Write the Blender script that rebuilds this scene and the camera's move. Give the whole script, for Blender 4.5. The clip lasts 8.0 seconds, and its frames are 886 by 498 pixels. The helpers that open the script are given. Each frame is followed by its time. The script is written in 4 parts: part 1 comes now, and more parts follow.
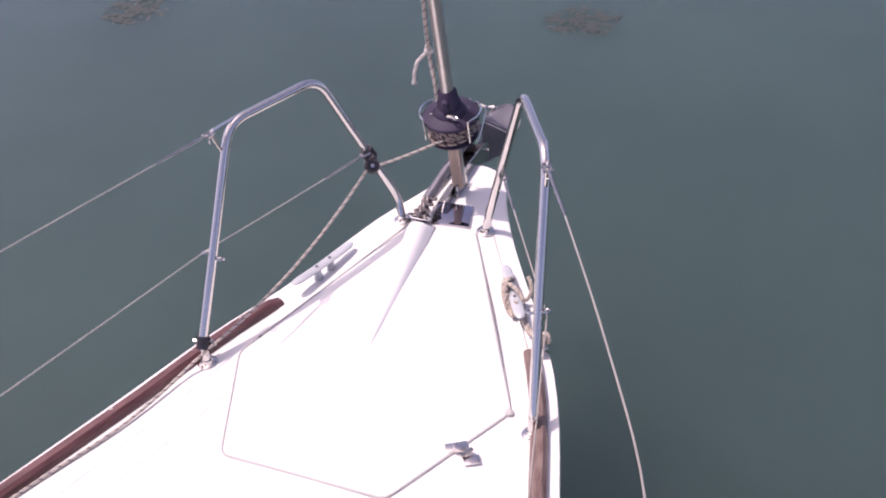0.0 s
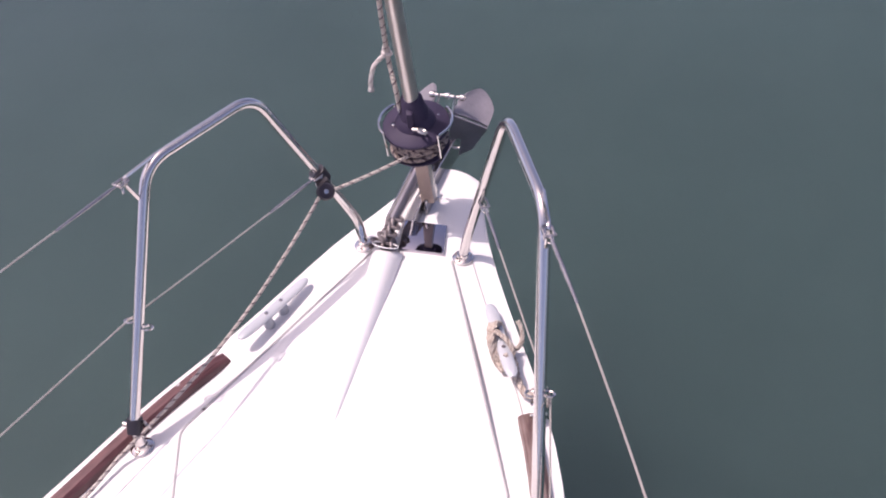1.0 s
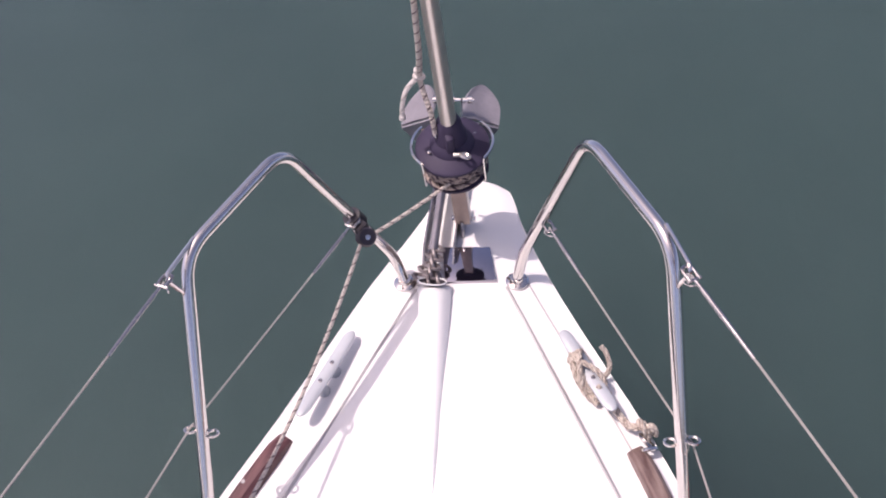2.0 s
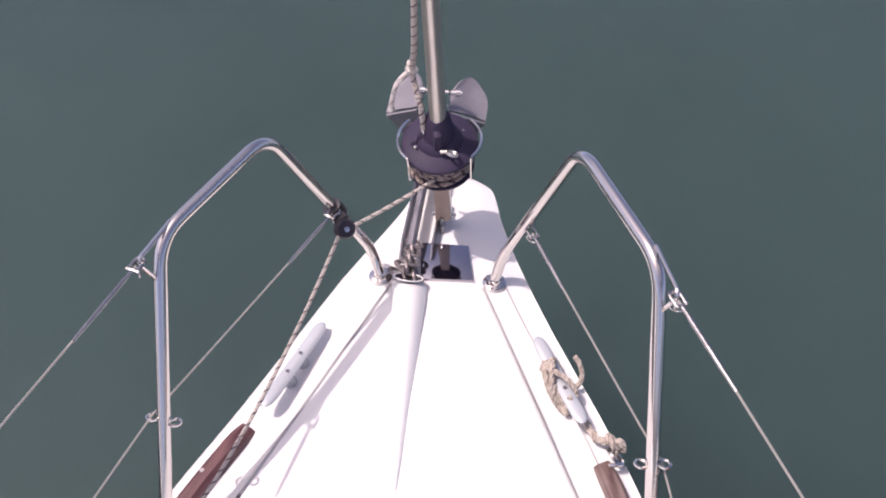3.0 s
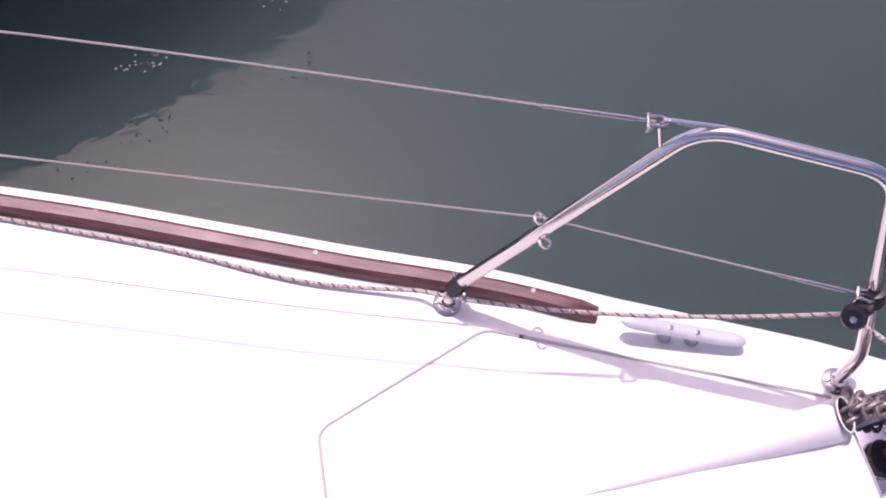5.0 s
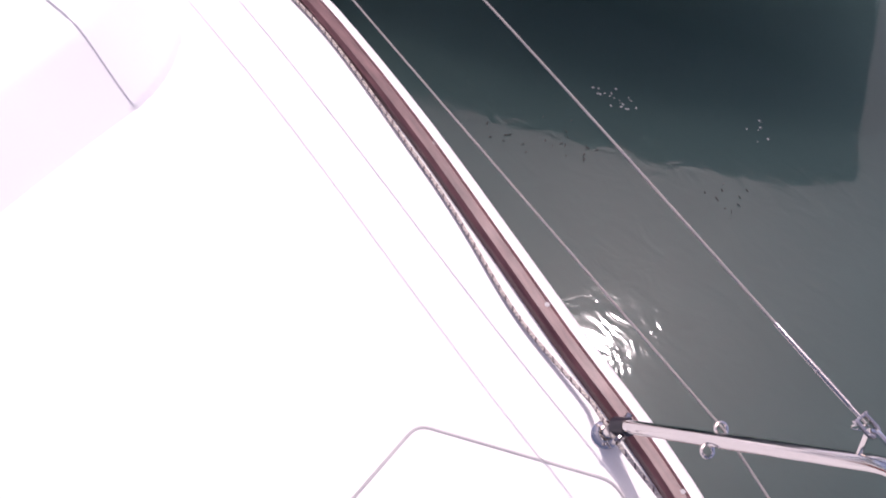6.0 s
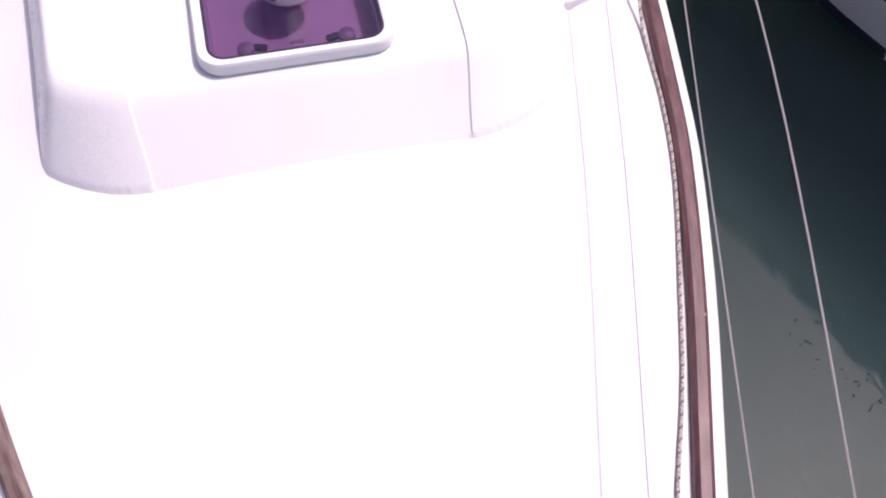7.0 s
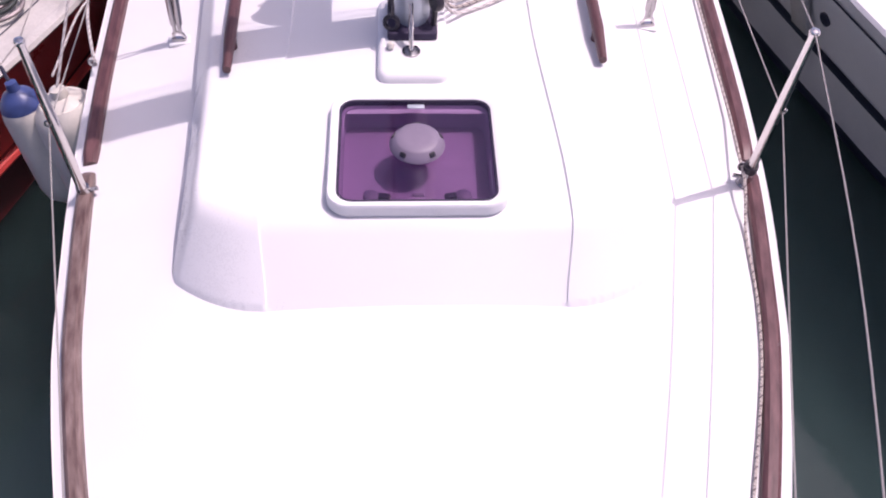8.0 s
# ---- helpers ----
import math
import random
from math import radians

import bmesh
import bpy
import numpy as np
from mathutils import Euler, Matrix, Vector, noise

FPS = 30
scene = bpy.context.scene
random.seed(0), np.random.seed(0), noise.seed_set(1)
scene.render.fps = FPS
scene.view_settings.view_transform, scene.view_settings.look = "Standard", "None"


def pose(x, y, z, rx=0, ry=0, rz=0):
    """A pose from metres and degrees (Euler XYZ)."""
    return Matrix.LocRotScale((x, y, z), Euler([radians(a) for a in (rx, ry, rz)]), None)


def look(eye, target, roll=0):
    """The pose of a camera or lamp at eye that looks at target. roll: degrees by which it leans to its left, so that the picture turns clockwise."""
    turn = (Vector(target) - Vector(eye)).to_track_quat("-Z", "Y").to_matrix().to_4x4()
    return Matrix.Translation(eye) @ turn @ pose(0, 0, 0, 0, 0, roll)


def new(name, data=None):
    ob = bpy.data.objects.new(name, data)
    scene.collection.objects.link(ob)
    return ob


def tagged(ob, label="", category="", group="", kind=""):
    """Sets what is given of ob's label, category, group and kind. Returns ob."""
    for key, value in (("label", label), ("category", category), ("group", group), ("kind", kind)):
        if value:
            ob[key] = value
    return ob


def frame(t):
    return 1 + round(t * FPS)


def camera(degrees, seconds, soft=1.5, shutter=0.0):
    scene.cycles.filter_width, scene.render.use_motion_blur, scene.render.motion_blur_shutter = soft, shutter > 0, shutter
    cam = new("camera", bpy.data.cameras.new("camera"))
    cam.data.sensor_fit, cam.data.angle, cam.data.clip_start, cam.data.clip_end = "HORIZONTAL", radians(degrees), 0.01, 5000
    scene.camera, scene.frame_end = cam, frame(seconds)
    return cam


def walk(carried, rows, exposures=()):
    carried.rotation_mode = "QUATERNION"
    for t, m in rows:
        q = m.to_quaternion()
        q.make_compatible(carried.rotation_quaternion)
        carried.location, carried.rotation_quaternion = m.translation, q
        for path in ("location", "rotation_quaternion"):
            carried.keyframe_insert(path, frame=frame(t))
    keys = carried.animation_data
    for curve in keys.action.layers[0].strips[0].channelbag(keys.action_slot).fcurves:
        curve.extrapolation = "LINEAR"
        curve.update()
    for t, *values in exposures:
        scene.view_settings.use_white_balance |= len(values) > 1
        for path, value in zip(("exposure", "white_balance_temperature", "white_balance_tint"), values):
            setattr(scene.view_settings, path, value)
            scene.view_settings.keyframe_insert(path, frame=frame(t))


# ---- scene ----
# ---------------------------------------------------------------- camera
cam = camera(48.8, 8.0, soft=2.0)
PATH = [
    (0, (0.9910, -0.6370, 1.7560), (0.3421, 0.7359, 0.6140), -5.10),
    (0.5, (0.8780, -0.3620, 1.7500), (0.2974, 0.9721, 0.5280), -6.00),
    (1, (0.7470, -0.1360, 1.7540), (0.2167, 1.1479, 0.4577), -5.90),
    (1.5, (0.5140, -0.0040, 1.7560), (0.0960, 1.2661, 0.4061), -7.90),
    (1.7, (0.4020, 0.0380, 1.7750), (0.0411, 1.2993, 0.4007), -9.80),
    (2.8, (0.2340, 0.1070, 1.7900), (0.0677, 1.3546, 0.3667), -3.20),
    (3, (0.2540, 0.1320, 1.7900), (0.0250, 1.3576, 0.3563), -2.10),
    (3.5, (0.3880, 0.2140, 1.7580), (-0.1574, 1.2897, 0.2899), 1.20),
    (4, (0.4330, 0.2460, 1.7330), (-0.2864, 1.0889, 0.1897), 5.30),
    (4.5, (0.3210, 0.3940, 1.7240), (-0.3925, 0.9745, 0.0615), 12.60),
    (4.7, (0.2860, 0.4210, 1.7190), (-0.4418, 0.9227, 0.0372), 14.00),
    (5.8, (0.2526, 0.8636, 1.7334), (-0.5222, 0.4640, 0.0452), 5.75),
    (6, (0.2354, 0.8648, 1.7412), (-0.4905, 0.3711, 0.0562), 6.67),
    (6.2, (0.2216, 0.8569, 1.7513), (-0.4679, 0.2729, 0.0799), 8.17),
    (6.5, (0.1239, 0.7932, 1.7919), (-0.3956, 0.1252, 0.0908), 8.10),
    (7, (0.0931, 0.8844, 1.8012), (-0.1750, -0.0048, 0.1436), 4.48),
    (7.5, (0.0321, 1.0485, 1.7680), (-0.0903, -0.0912, 0.2527), 4.09),
    (8, (0.0757, 1.0410, 1.8270), (-0.0153, -0.1998, 0.3910), 2.69),
]
walk(cam, [(t, look(e, g, r)) for t, e, g, r in PATH],
     exposures=[(0.0, 0.85, 6900, 31), (3.0, 0.73, 6900, 25), (4.0, 0.76, 6800, 38), (4.7, 0.79, 6700, 43), (5.8, 0.58, 6600, 32), (6.6, 0.59, 6600, 28), (8.0, 0.60, 6500, 34)])

# ---------------------------------------------------------------- world and sun
SUN_EL, SUN_AZ = radians(66.3), radians(-101.5)      # azimuth from the bow (+y), to starboard positive
world = bpy.data.worlds.new("world")
scene.world = world
world.use_nodes = True
wn = world.node_tree.nodes
sky = wn.new("ShaderNodeTexSky")
sky.sky_type = "NISHITA"
sky.sun_disc = False
sky.sun_elevation = SUN_EL
sky.sun_rotation = SUN_AZ
sky.air_density, sky.dust_density, sky.ozone_density = 0.40, 2.5, 0.3
world.node_tree.links.new(sky.outputs[0], wn["Background"].inputs[0])
wn["Background"].inputs[1].default_value = 0.15
to_sun = Vector((math.cos(SUN_EL) * math.sin(SUN_AZ), math.cos(SUN_EL) * math.cos(SUN_AZ), math.sin(SUN_EL)))
sun_data = bpy.data.lights.new("sun", "SUN")
sun_data.energy, sun_data.angle, sun_data.color = 2.0, radians(0.53), (1.0, 0.965, 0.915)
sun = new("sun", sun_data)
sun.matrix_world = look(to_sun * 30, (0, 0, 0))


# ---------------------------------------------------------------- materials
def mat(name, base, rough=0.5, metal=0.0, vary=0.12, scale=8.0, fine=120.0, bump=0.0, rough_vary=0.1, spec=0.5, coat=0.0):
    """Base colour with variation at two scales, roughness variation and a fine bump."""
    m = bpy.data.materials.new(name)
    m.use_nodes = True
    n, l = m.node_tree.nodes, m.node_tree.links
    b = n["Principled BSDF"]
    co = n.new("ShaderNodeTexCoord")
    big, small = n.new("ShaderNodeTexNoise"), n.new("ShaderNodeTexNoise")
    big.inputs["Scale"].default_value, big.inputs["Detail"].default_value = scale, 5
    small.inputs["Scale"].default_value, small.inputs["Detail"].default_value = fine, 3
    for x in (big, small):
        l.new(co.outputs["Object"], x.inputs["Vector"])
    add = n.new("ShaderNodeMath")
    add.operation = "MULTIPLY_ADD"
    l.new(small.outputs[0], add.inputs[0])
    add.inputs[1].default_value = 0.4
    l.new(big.outputs[0], add.inputs[2])
    mr = n.new("ShaderNodeMapRange")
    mr.inputs[1].default_value, mr.inputs[2].default_value = 0.4, 1.0
    mr.inputs[3].default_value, mr.inputs[4].default_value = 1 - vary, 1 + vary
    l.new(add.outputs[0], mr.inputs[0])
    mix = n.new("ShaderNodeVectorMath")
    mix.operation = "SCALE"
    mix.inputs[0].default_value = base
    l.new(mr.outputs[0], mix.inputs["Scale"])
    l.new(mix.outputs[0], b.inputs["Base Color"])
    rr = n.new("ShaderNodeMapRange")
    rr.inputs[1].default_value, rr.inputs[2].default_value = 0.4, 1.0
    rr.inputs[3].default_value, rr.inputs[4].default_value = max(0.02, rough - rough_vary * rough), rough + rough_vary * rough
    l.new(add.outputs[0], rr.inputs[0])
    l.new(rr.outputs[0], b.inputs["Roughness"])
    b.inputs["Metallic"].default_value = metal
    b.inputs["Specular IOR Level"].default_value = spec
    b.inputs["Coat Weight"].default_value = coat
    if bump:
        bp = n.new("ShaderNodeBump")
        bp.inputs["Strength"].default_value, bp.inputs["Distance"].default_value = bump, 0.002
        l.new(small.outputs[0], bp.inputs["Height"])
        l.new(bp.outputs[0], b.inputs["Normal"])
    return m


def teak(name, base, worn):
    """Wood with grain along the run of its own texture layer, and worn grey patches."""
    m = mat(name, base, 0.44, 0, 0.25, 14, 160, 0.25)
    n, l = m.node_tree.nodes, m.node_tree.links
    b = n["Principled BSDF"]
    uv, mp, nz = n.new("ShaderNodeUVMap"), n.new("ShaderNodeMapping"), n.new("ShaderNodeTexNoise")
    mp.inputs["Scale"].default_value = (30, 4, 1)
    nz.inputs["Scale"].default_value, nz.inputs["Detail"].default_value = 3, 6
    l.new(uv.outputs[0], mp.inputs[0])
    l.new(mp.outputs[0], nz.inputs["Vector"])
    ramp = n.new("ShaderNodeValToRGB")
    ramp.color_ramp.elements[0].position, ramp.color_ramp.elements[0].color = 0.3, (*[c * 0.7 for c in base], 1)
    ramp.color_ramp.elements[1].position, ramp.color_ramp.elements[1].color = 0.75, (*worn, 1)
    l.new(nz.outputs[0], ramp.inputs[0])
    l.new(ramp.outputs[0], b.inputs["Base Color"])
    return m


def rope_mat(name, base, fleck, turns=3.0, pitch=120.0, share=0.2):
    """Braid: diagonal relief round the rope, with coloured flecks."""
    m = mat(name, base, 0.85, 0, 0.15, 30, 300)
    n, l = m.node_tree.nodes, m.node_tree.links
    b = n["Principled BSDF"]
    uv, sep = n.new("ShaderNodeUVMap"), n.new("ShaderNodeSeparateXYZ")
    l.new(uv.outputs[0], sep.inputs[0])

    def wave(sign, freq):
        a = n.new("ShaderNodeMath")
        a.operation = "MULTIPLY"
        a.inputs[1].default_value = turns * sign * math.tau
        l.new(sep.outputs[0], a.inputs[0])
        c = n.new("ShaderNodeMath")
        c.operation = "MULTIPLY_ADD"
        c.inputs[1].default_value = freq * math.tau
        l.new(sep.outputs[1], c.inputs[0])
        l.new(a.outputs[0], c.inputs[2])
        s = n.new("ShaderNodeMath")
        s.operation = "SINE"
        l.new(c.outputs[0], s.inputs[0])
        return s
    w1, w2 = wave(1, pitch), wave(-1, pitch * 0.37)
    gt = n.new("ShaderNodeMath")
    gt.operation = "GREATER_THAN"
    gt.inputs[1].default_value = 1 - 2 * share
    l.new(w2.outputs[0], gt.inputs[0])
    mixc = n.new("ShaderNodeMix")
    mixc.data_type = "RGBA"
    mixc.inputs["A"].default_value, mixc.inputs["B"].default_value = (*base, 1), (*fleck, 1)
    l.new(gt.outputs[0], mixc.inputs["Factor"])
    l.new(mixc.outputs["Result"], b.inputs["Base Color"])
    bp = n.new("ShaderNodeBump")
    bp.inputs["Strength"].default_value, bp.inputs["Distance"].default_value = 0.6, 0.002
    l.new(w1.outputs[0], bp.inputs["Height"])
    l.new(bp.outputs[0], b.inputs["Normal"])
    return m


GEL = mat("white_gelcoat", (0.74, 0.735, 0.73), 0.32, 0, 0.03, 3, 260, 0.03, 0.3)
GEL_ROUGH = mat("non_slip_gelcoat", (0.72, 0.715, 0.71), 0.55, 0, 0.03, 4, 420, 0.25, 0.2)
# grey of seams, plugs and button; also painted shade of the lid groove
GROOVE_AND_TRIM = mat("groove_shade_and_grey_trim", (0.40, 0.39, 0.39), 0.7, 0, 0.15)
STEEL = mat("stainless_steel", (0.66, 0.63, 0.61), 0.055, 1.0, 0.06, 6, 200, 0.02, 0.5)
STEEL_WORN = mat("worn_steel", (0.44, 0.42, 0.42), 0.2, 1.0, 0.15, 25, 200, 0.1, 0.4)
MIRROR = mat("polished_plate", (0.44, 0.42, 0.47), 0.06, 1.0, 0.08, 10, 100, 0.02, 0.6)
ALU = mat("anodised_aluminium", (0.47, 0.51, 0.55), 0.38, 0.35, 0.06, 12, 150, 0.05)
CLEAT = mat("pale_cast_alloy", (0.43, 0.455, 0.485), 0.42, 0.15, 0.06, 12, 150, 0.05)
ALU_FOIL = mat("aluminium_foil_section", (0.60, 0.56, 0.52), 0.33, 0.8, 0.1, 12, 150, 0.05)
BRONZE = mat("dull_bronze", (0.42, 0.33, 0.28), 0.45, 0.5, 0.15, 20, 150, 0.1)
GALV = mat("galvanised_steel", (0.24, 0.225, 0.25), 0.55, 0.25, 0.2, 20, 160, 0.2)
CHAIN = mat("weathered_chain", (0.24, 0.21, 0.21), 0.5, 0.6, 0.3, 40, 200, 0.3)
BLACK = mat("black_plastic", (0.022, 0.018, 0.026), 0.4, 0, 0.25, 20, 150, 0.1)
DRUM = mat("dark_drum_plastic", (0.038, 0.030, 0.058), 0.6, 0, 0.2, 14, 160, 0.1, spec=0.25)
TEAK = teak("oiled_teak", (0.082, 0.026, 0.031), (0.16, 0.072, 0.074))
TEAK_GREY = teak("weathered_teak", (0.10, 0.048, 0.044), (0.26, 0.19, 0.17))
ROPE_FLECK = rope_mat("flecked_braid", (0.46, 0.41, 0.37), (0.12, 0.09, 0.10), 1.0, 105, 0.075)
ROPE_WORN = rope_mat("grimy_flecked_braid", (0.30, 0.24, 0.21), (0.06, 0.04, 0.05), 1.0, 90, 0.16)
ROPE_TAN = rope_mat("tan_mooring_rope", (0.50, 0.44, 0.38), (0.34, 0.28, 0.24), 2.0, 90, 0.25)
ROPE_WHITE = rope_mat("white_braid", (0.62, 0.58, 0.55), (0.4, 0.36, 0.34), 2.0, 90, 0.2)
WIRE = rope_mat("stranded_wire", (0.48, 0.45, 0.42), (0.36, 0.335, 0.32), 1.0, 700, 0.25)
RED = mat("red_hull_paint", (0.60, 0.070, 0.060), 0.35, 0, 0.15, 4, 90, 0.05, 0.3)
RED_DARK = mat("dark_red_boot_paint", (0.16, 0.022, 0.026), 0.5, 0, 0.25, 5, 90, 0.1)
HULL_GREY = mat("chalky_white_hull", (0.78, 0.77, 0.76), 0.4, 0, 0.08, 3, 90, 0.05, 0.3)
NAVY = mat("navy_stripe", (0.020, 0.022, 0.045), 0.4, 0, 0.2)
DECK_PALE = mat("pale_worn_deck", (0.48, 0.46, 0.43), 0.7, 0, 0.25, 6, 120, 0.3)
FENDER = mat("cream_vinyl", (0.66, 0.62, 0.54), 0.4, 0, 0.12, 8, 120, 0.05)
BLUE = mat("blue_vinyl", (0.045, 0.07, 0.20), 0.4, 0, 0.15, 8, 120)
CANVAS = mat("pale_sail_canvas", (0.62, 0.60, 0.57), 0.9, 0, 0.1, 10, 200, 0.3)
VENT = mat("smoked_vent_plastic", (0.21, 0.17, 0.23), 0.5, 0, 0.08, 20, 120)
LINER = mat("hatch_liner", (0.40, 0.32, 0.42), 0.6, 0, 0.1, 6, 90)

WEED = mat("dark_weed", (0.030, 0.040, 0.037), 0.6, 0, 0.3)
ACRYLIC = bpy.data.materials.new("smoked_acrylic")
ACRYLIC.use_nodes = True
an, al = ACRYLIC.node_tree.nodes, ACRYLIC.node_tree.links
tr, gl, ms = an.new("ShaderNodeBsdfTransparent"), an.new("ShaderNodeBsdfGlossy"), an.new("ShaderNodeMixShader")
tr.inputs[0].default_value = (0.80, 0.70, 0.82, 1)
gl.inputs["Roughness"].default_value = 0.05
ms.inputs[0].default_value = 0.06
al.new(tr.outputs[0], ms.inputs[1])
al.new(gl.outputs[0], ms.inputs[2])
al.new(ms.outputs[0], an["Material Output"].inputs[0])

WATER = bpy.data.materials.new("harbour_water")
WATER.use_nodes = True
n, l = WATER.node_tree.nodes, WATER.node_tree.links
wb = n["Principled BSDF"]
wb.inputs["Roughness"].default_value = 0.045
wb.inputs["IOR"].default_value = 1.30
wb.inputs["Subsurface Weight"].default_value = 1.0
wb.inputs["Subsurface Radius"].default_value = (1.0, 1.0, 1.0)
wb.inputs["Subsurface Scale"].default_value = 10.0
co = n.new("ShaderNodeTexCoord")
cloud = n.new("ShaderNodeTexNoise")
cloud.inputs["Scale"].default_value, cloud.inputs["Detail"].default_value = 0.35, 4
l.new(co.outputs["Object"], cloud.inputs["Vector"])
ramp = n.new("ShaderNodeValToRGB")
ramp.color_ramp.elements[0].position, ramp.color_ramp.elements[0].color = 0.3, (0.037, 0.066, 0.065, 1)
ramp.color_ramp.elements[1].position, ramp.color_ramp.elements[1].color = 0.7, (0.047, 0.081, 0.079, 1)
l.new(cloud.outputs[0], ramp.inputs[0])
l.new(ramp.outputs[0], wb.inputs["Base Color"])
mp = n.new("ShaderNodeMapping")
mp.inputs["Scale"].default_value, mp.inputs["Rotation"].default_value = (1.0, 0.55, 1.0), (0, 0, 0.5)
l.new(co.outputs["Object"], mp.inputs[0])
w1, w2 = n.new("ShaderNodeTexNoise"), n.new("ShaderNodeTexNoise")
w1.inputs["Scale"].default_value, w1.inputs["Detail"].default_value, w1.inputs["Distortion"].default_value = 15, 2, 0.8
w2.inputs["Scale"].default_value, w2.inputs["Detail"].default_value = 1.3, 2
for w in (w1, w2):
    l.new(mp.outputs[0], w.inputs["Vector"])
wa = n.new("ShaderNodeMath")
wa.operation = "MULTIPLY_ADD"
wa.inputs[1].default_value = 3.0
l.new(w2.outputs[0], wa.inputs[0])
l.new(w1.outputs[0], wa.inputs[2])
wbp = n.new("ShaderNodeBump")
wbp.inputs["Strength"].default_value, wbp.inputs["Distance"].default_value = 1.0, 0.0014
l.new(wa.outputs[0], wbp.inputs["Height"])
l.new(wbp.outputs[0], wb.inputs["Normal"])


# ---------------------------------------------------------------- building helpers
BASE = {}


def thing(name, at, label, category, group=""):
    ob = tagged(new(name), label, category, group)
    ob.empty_display_size = 0.05
    ob.location = at
    BASE[ob] = Vector(at)
    return ob


def part(name, bm, material, parent=None, label="", smooth=True, angle=40):
    """One bmesh, given in world metres, as one mesh object under a thing or a part."""
    me = bpy.data.meshes.new(name)
    bmesh.ops.recalc_face_normals(bm, faces=bm.faces)
    base = BASE.get(parent, Vector())
    bmesh.ops.translate(bm, verts=bm.verts, vec=-base)
    bm.to_mesh(me)
    bm.free()
    for m in (material if isinstance(material, tuple) else (material,)):
        me.materials.append(m)
    if smooth:
        me.polygons.foreach_set("use_smooth", [True] * len(me.polygons))
        me.set_sharp_from_angle(angle=radians(angle))
    ob = new(name, me)
    ob.parent = parent
    BASE[ob] = base
    if label:
        tagged(ob, label)
    return ob


def V(*p):
    return Vector(p)


def fillet(pts, radius, n=7):
    """A polyline with rounded corners."""
    pts = [Vector(p) for p in pts]
    out = [pts[0]]
    for a, b, c in zip(pts, pts[1:], pts[2:]):
        u, w = (a - b), (c - b)
        r = min(radius, u.length * 0.45, w.length * 0.45)
        p, q = b + u.normalized() * r, b + w.normalized() * r
        for i in range(n + 1):
            t = i / n
            out.append(p * (1 - t) ** 2 + b * 2 * t * (1 - t) + q * t * t)
    out.append(pts[-1])
    return out


def spline(pts, n=8):
    """A smooth line through the points."""
    pts = [Vector(p) for p in pts]
    ext = [pts[0] * 2 - pts[1], *pts, pts[-1] * 2 - pts[-2]]
    out = []
    for p0, p1, p2, p3 in zip(ext, ext[1:], ext[2:], ext[3:]):
        for i in range(n):
            t = i / n
            out.append(0.5 * (2 * p1 + (p2 - p0) * t + (2 * p0 - 5 * p1 + 4 * p2 - p3) * t * t + (3 * p1 - p0 - 3 * p2 + p3) * t ** 3))
    return out + [pts[-1]]


def tube(bm, pts, r, segs=10, cap=True, flat=1.0, up=None):
    """A round (or flattened) bar along a line; its texture layer runs round and along in metres."""
    uvl = bm.loops.layers.uv.verify()
    pts = [Vector(p) for p in pts]
    d = (pts[1] - pts[0]).normalized()
    ref = Vector(up) if up else (Vector((0, 0, 1)) if abs(d.z) < 0.9 else Vector((1, 0, 0)))
    nrm = (ref - d * ref.dot(d)).normalized()
    rings, run, vs = [], 0.0, []
    for i, p in enumerate(pts):
        a = pts[max(i - 1, 0)]
        b = pts[min(i + 1, len(pts) - 1)]
        d = (b - a).normalized()
        nrm = (nrm - d * nrm.dot(d)).normalized()
        side = d.cross(nrm)
        rad = r(i / (len(pts) - 1)) if callable(r) else r
        rings.append([bm.verts.new(p + (nrm * math.cos(k) * flat + side * math.sin(k)) * rad) for k in (math.tau * j / segs for j in range(segs))])
        run += (p - pts[i - 1]).length if i else 0
        vs.append(run)
    for i in range(len(rings) - 1):
        for j in range(segs):
            k = (j + 1) % segs
            f = bm.faces.new((rings[i][j], rings[i][k], rings[i + 1][k], rings[i + 1][j]))
            for loop, (u, v) in zip(f.loops, ((j, i), (j + 1, i), (j + 1, i + 1), (j, i + 1))):
                loop[uvl].uv = (u / segs, vs[v])
    if cap:
        bm.faces.new(rings[0][::-1])
        bm.faces.new(rings[-1])
    return bm


def bar(pts, r, segs=10, **k):
    return tube(bmesh.new(), pts, r, segs, **k)


def ring(centre, axis, radius, r, n=18, segs=6, a0=0.0, a1=math.tau):
    """A ring or an arc of round bar."""
    ax = Vector(axis).normalized()
    u = ax.orthogonal().normalized()
    w = ax.cross(u)
    full = a1 - a0 > 6.2
    pts = [Vector(centre) + (u * math.cos(a0 + (a1 - a0) * i / n) + w * math.sin(a0 + (a1 - a0) * i / n)) * radius for i in range(n + 1)]
    return bar(pts, r, segs, cap=not full)


def lathe(profile, centre, axis=(0, 0, 1), segs=28):
    """A turned body from (radius, height) pairs."""
    bm = bmesh.new()
    ax = Vector(axis).normalized()
    u = ax.orthogonal().normalized()
    w = ax.cross(u)
    rows = []
    for r, h in profile:
        p = Vector(centre) + ax * h
        rows.append([bm.verts.new(p + (u * math.cos(k) + w * math.sin(k)) * max(r, 1e-4)) for k in (math.tau * j / segs for j in range(segs))])
    for a, b in zip(rows, rows[1:]):
        for j in range(segs):
            k = (j + 1) % segs
            bm.faces.new((a[j], a[k], b[k], b[j]))
    bm.faces.new(rows[0][::-1])
    bm.faces.new(rows[-1])
    return bm


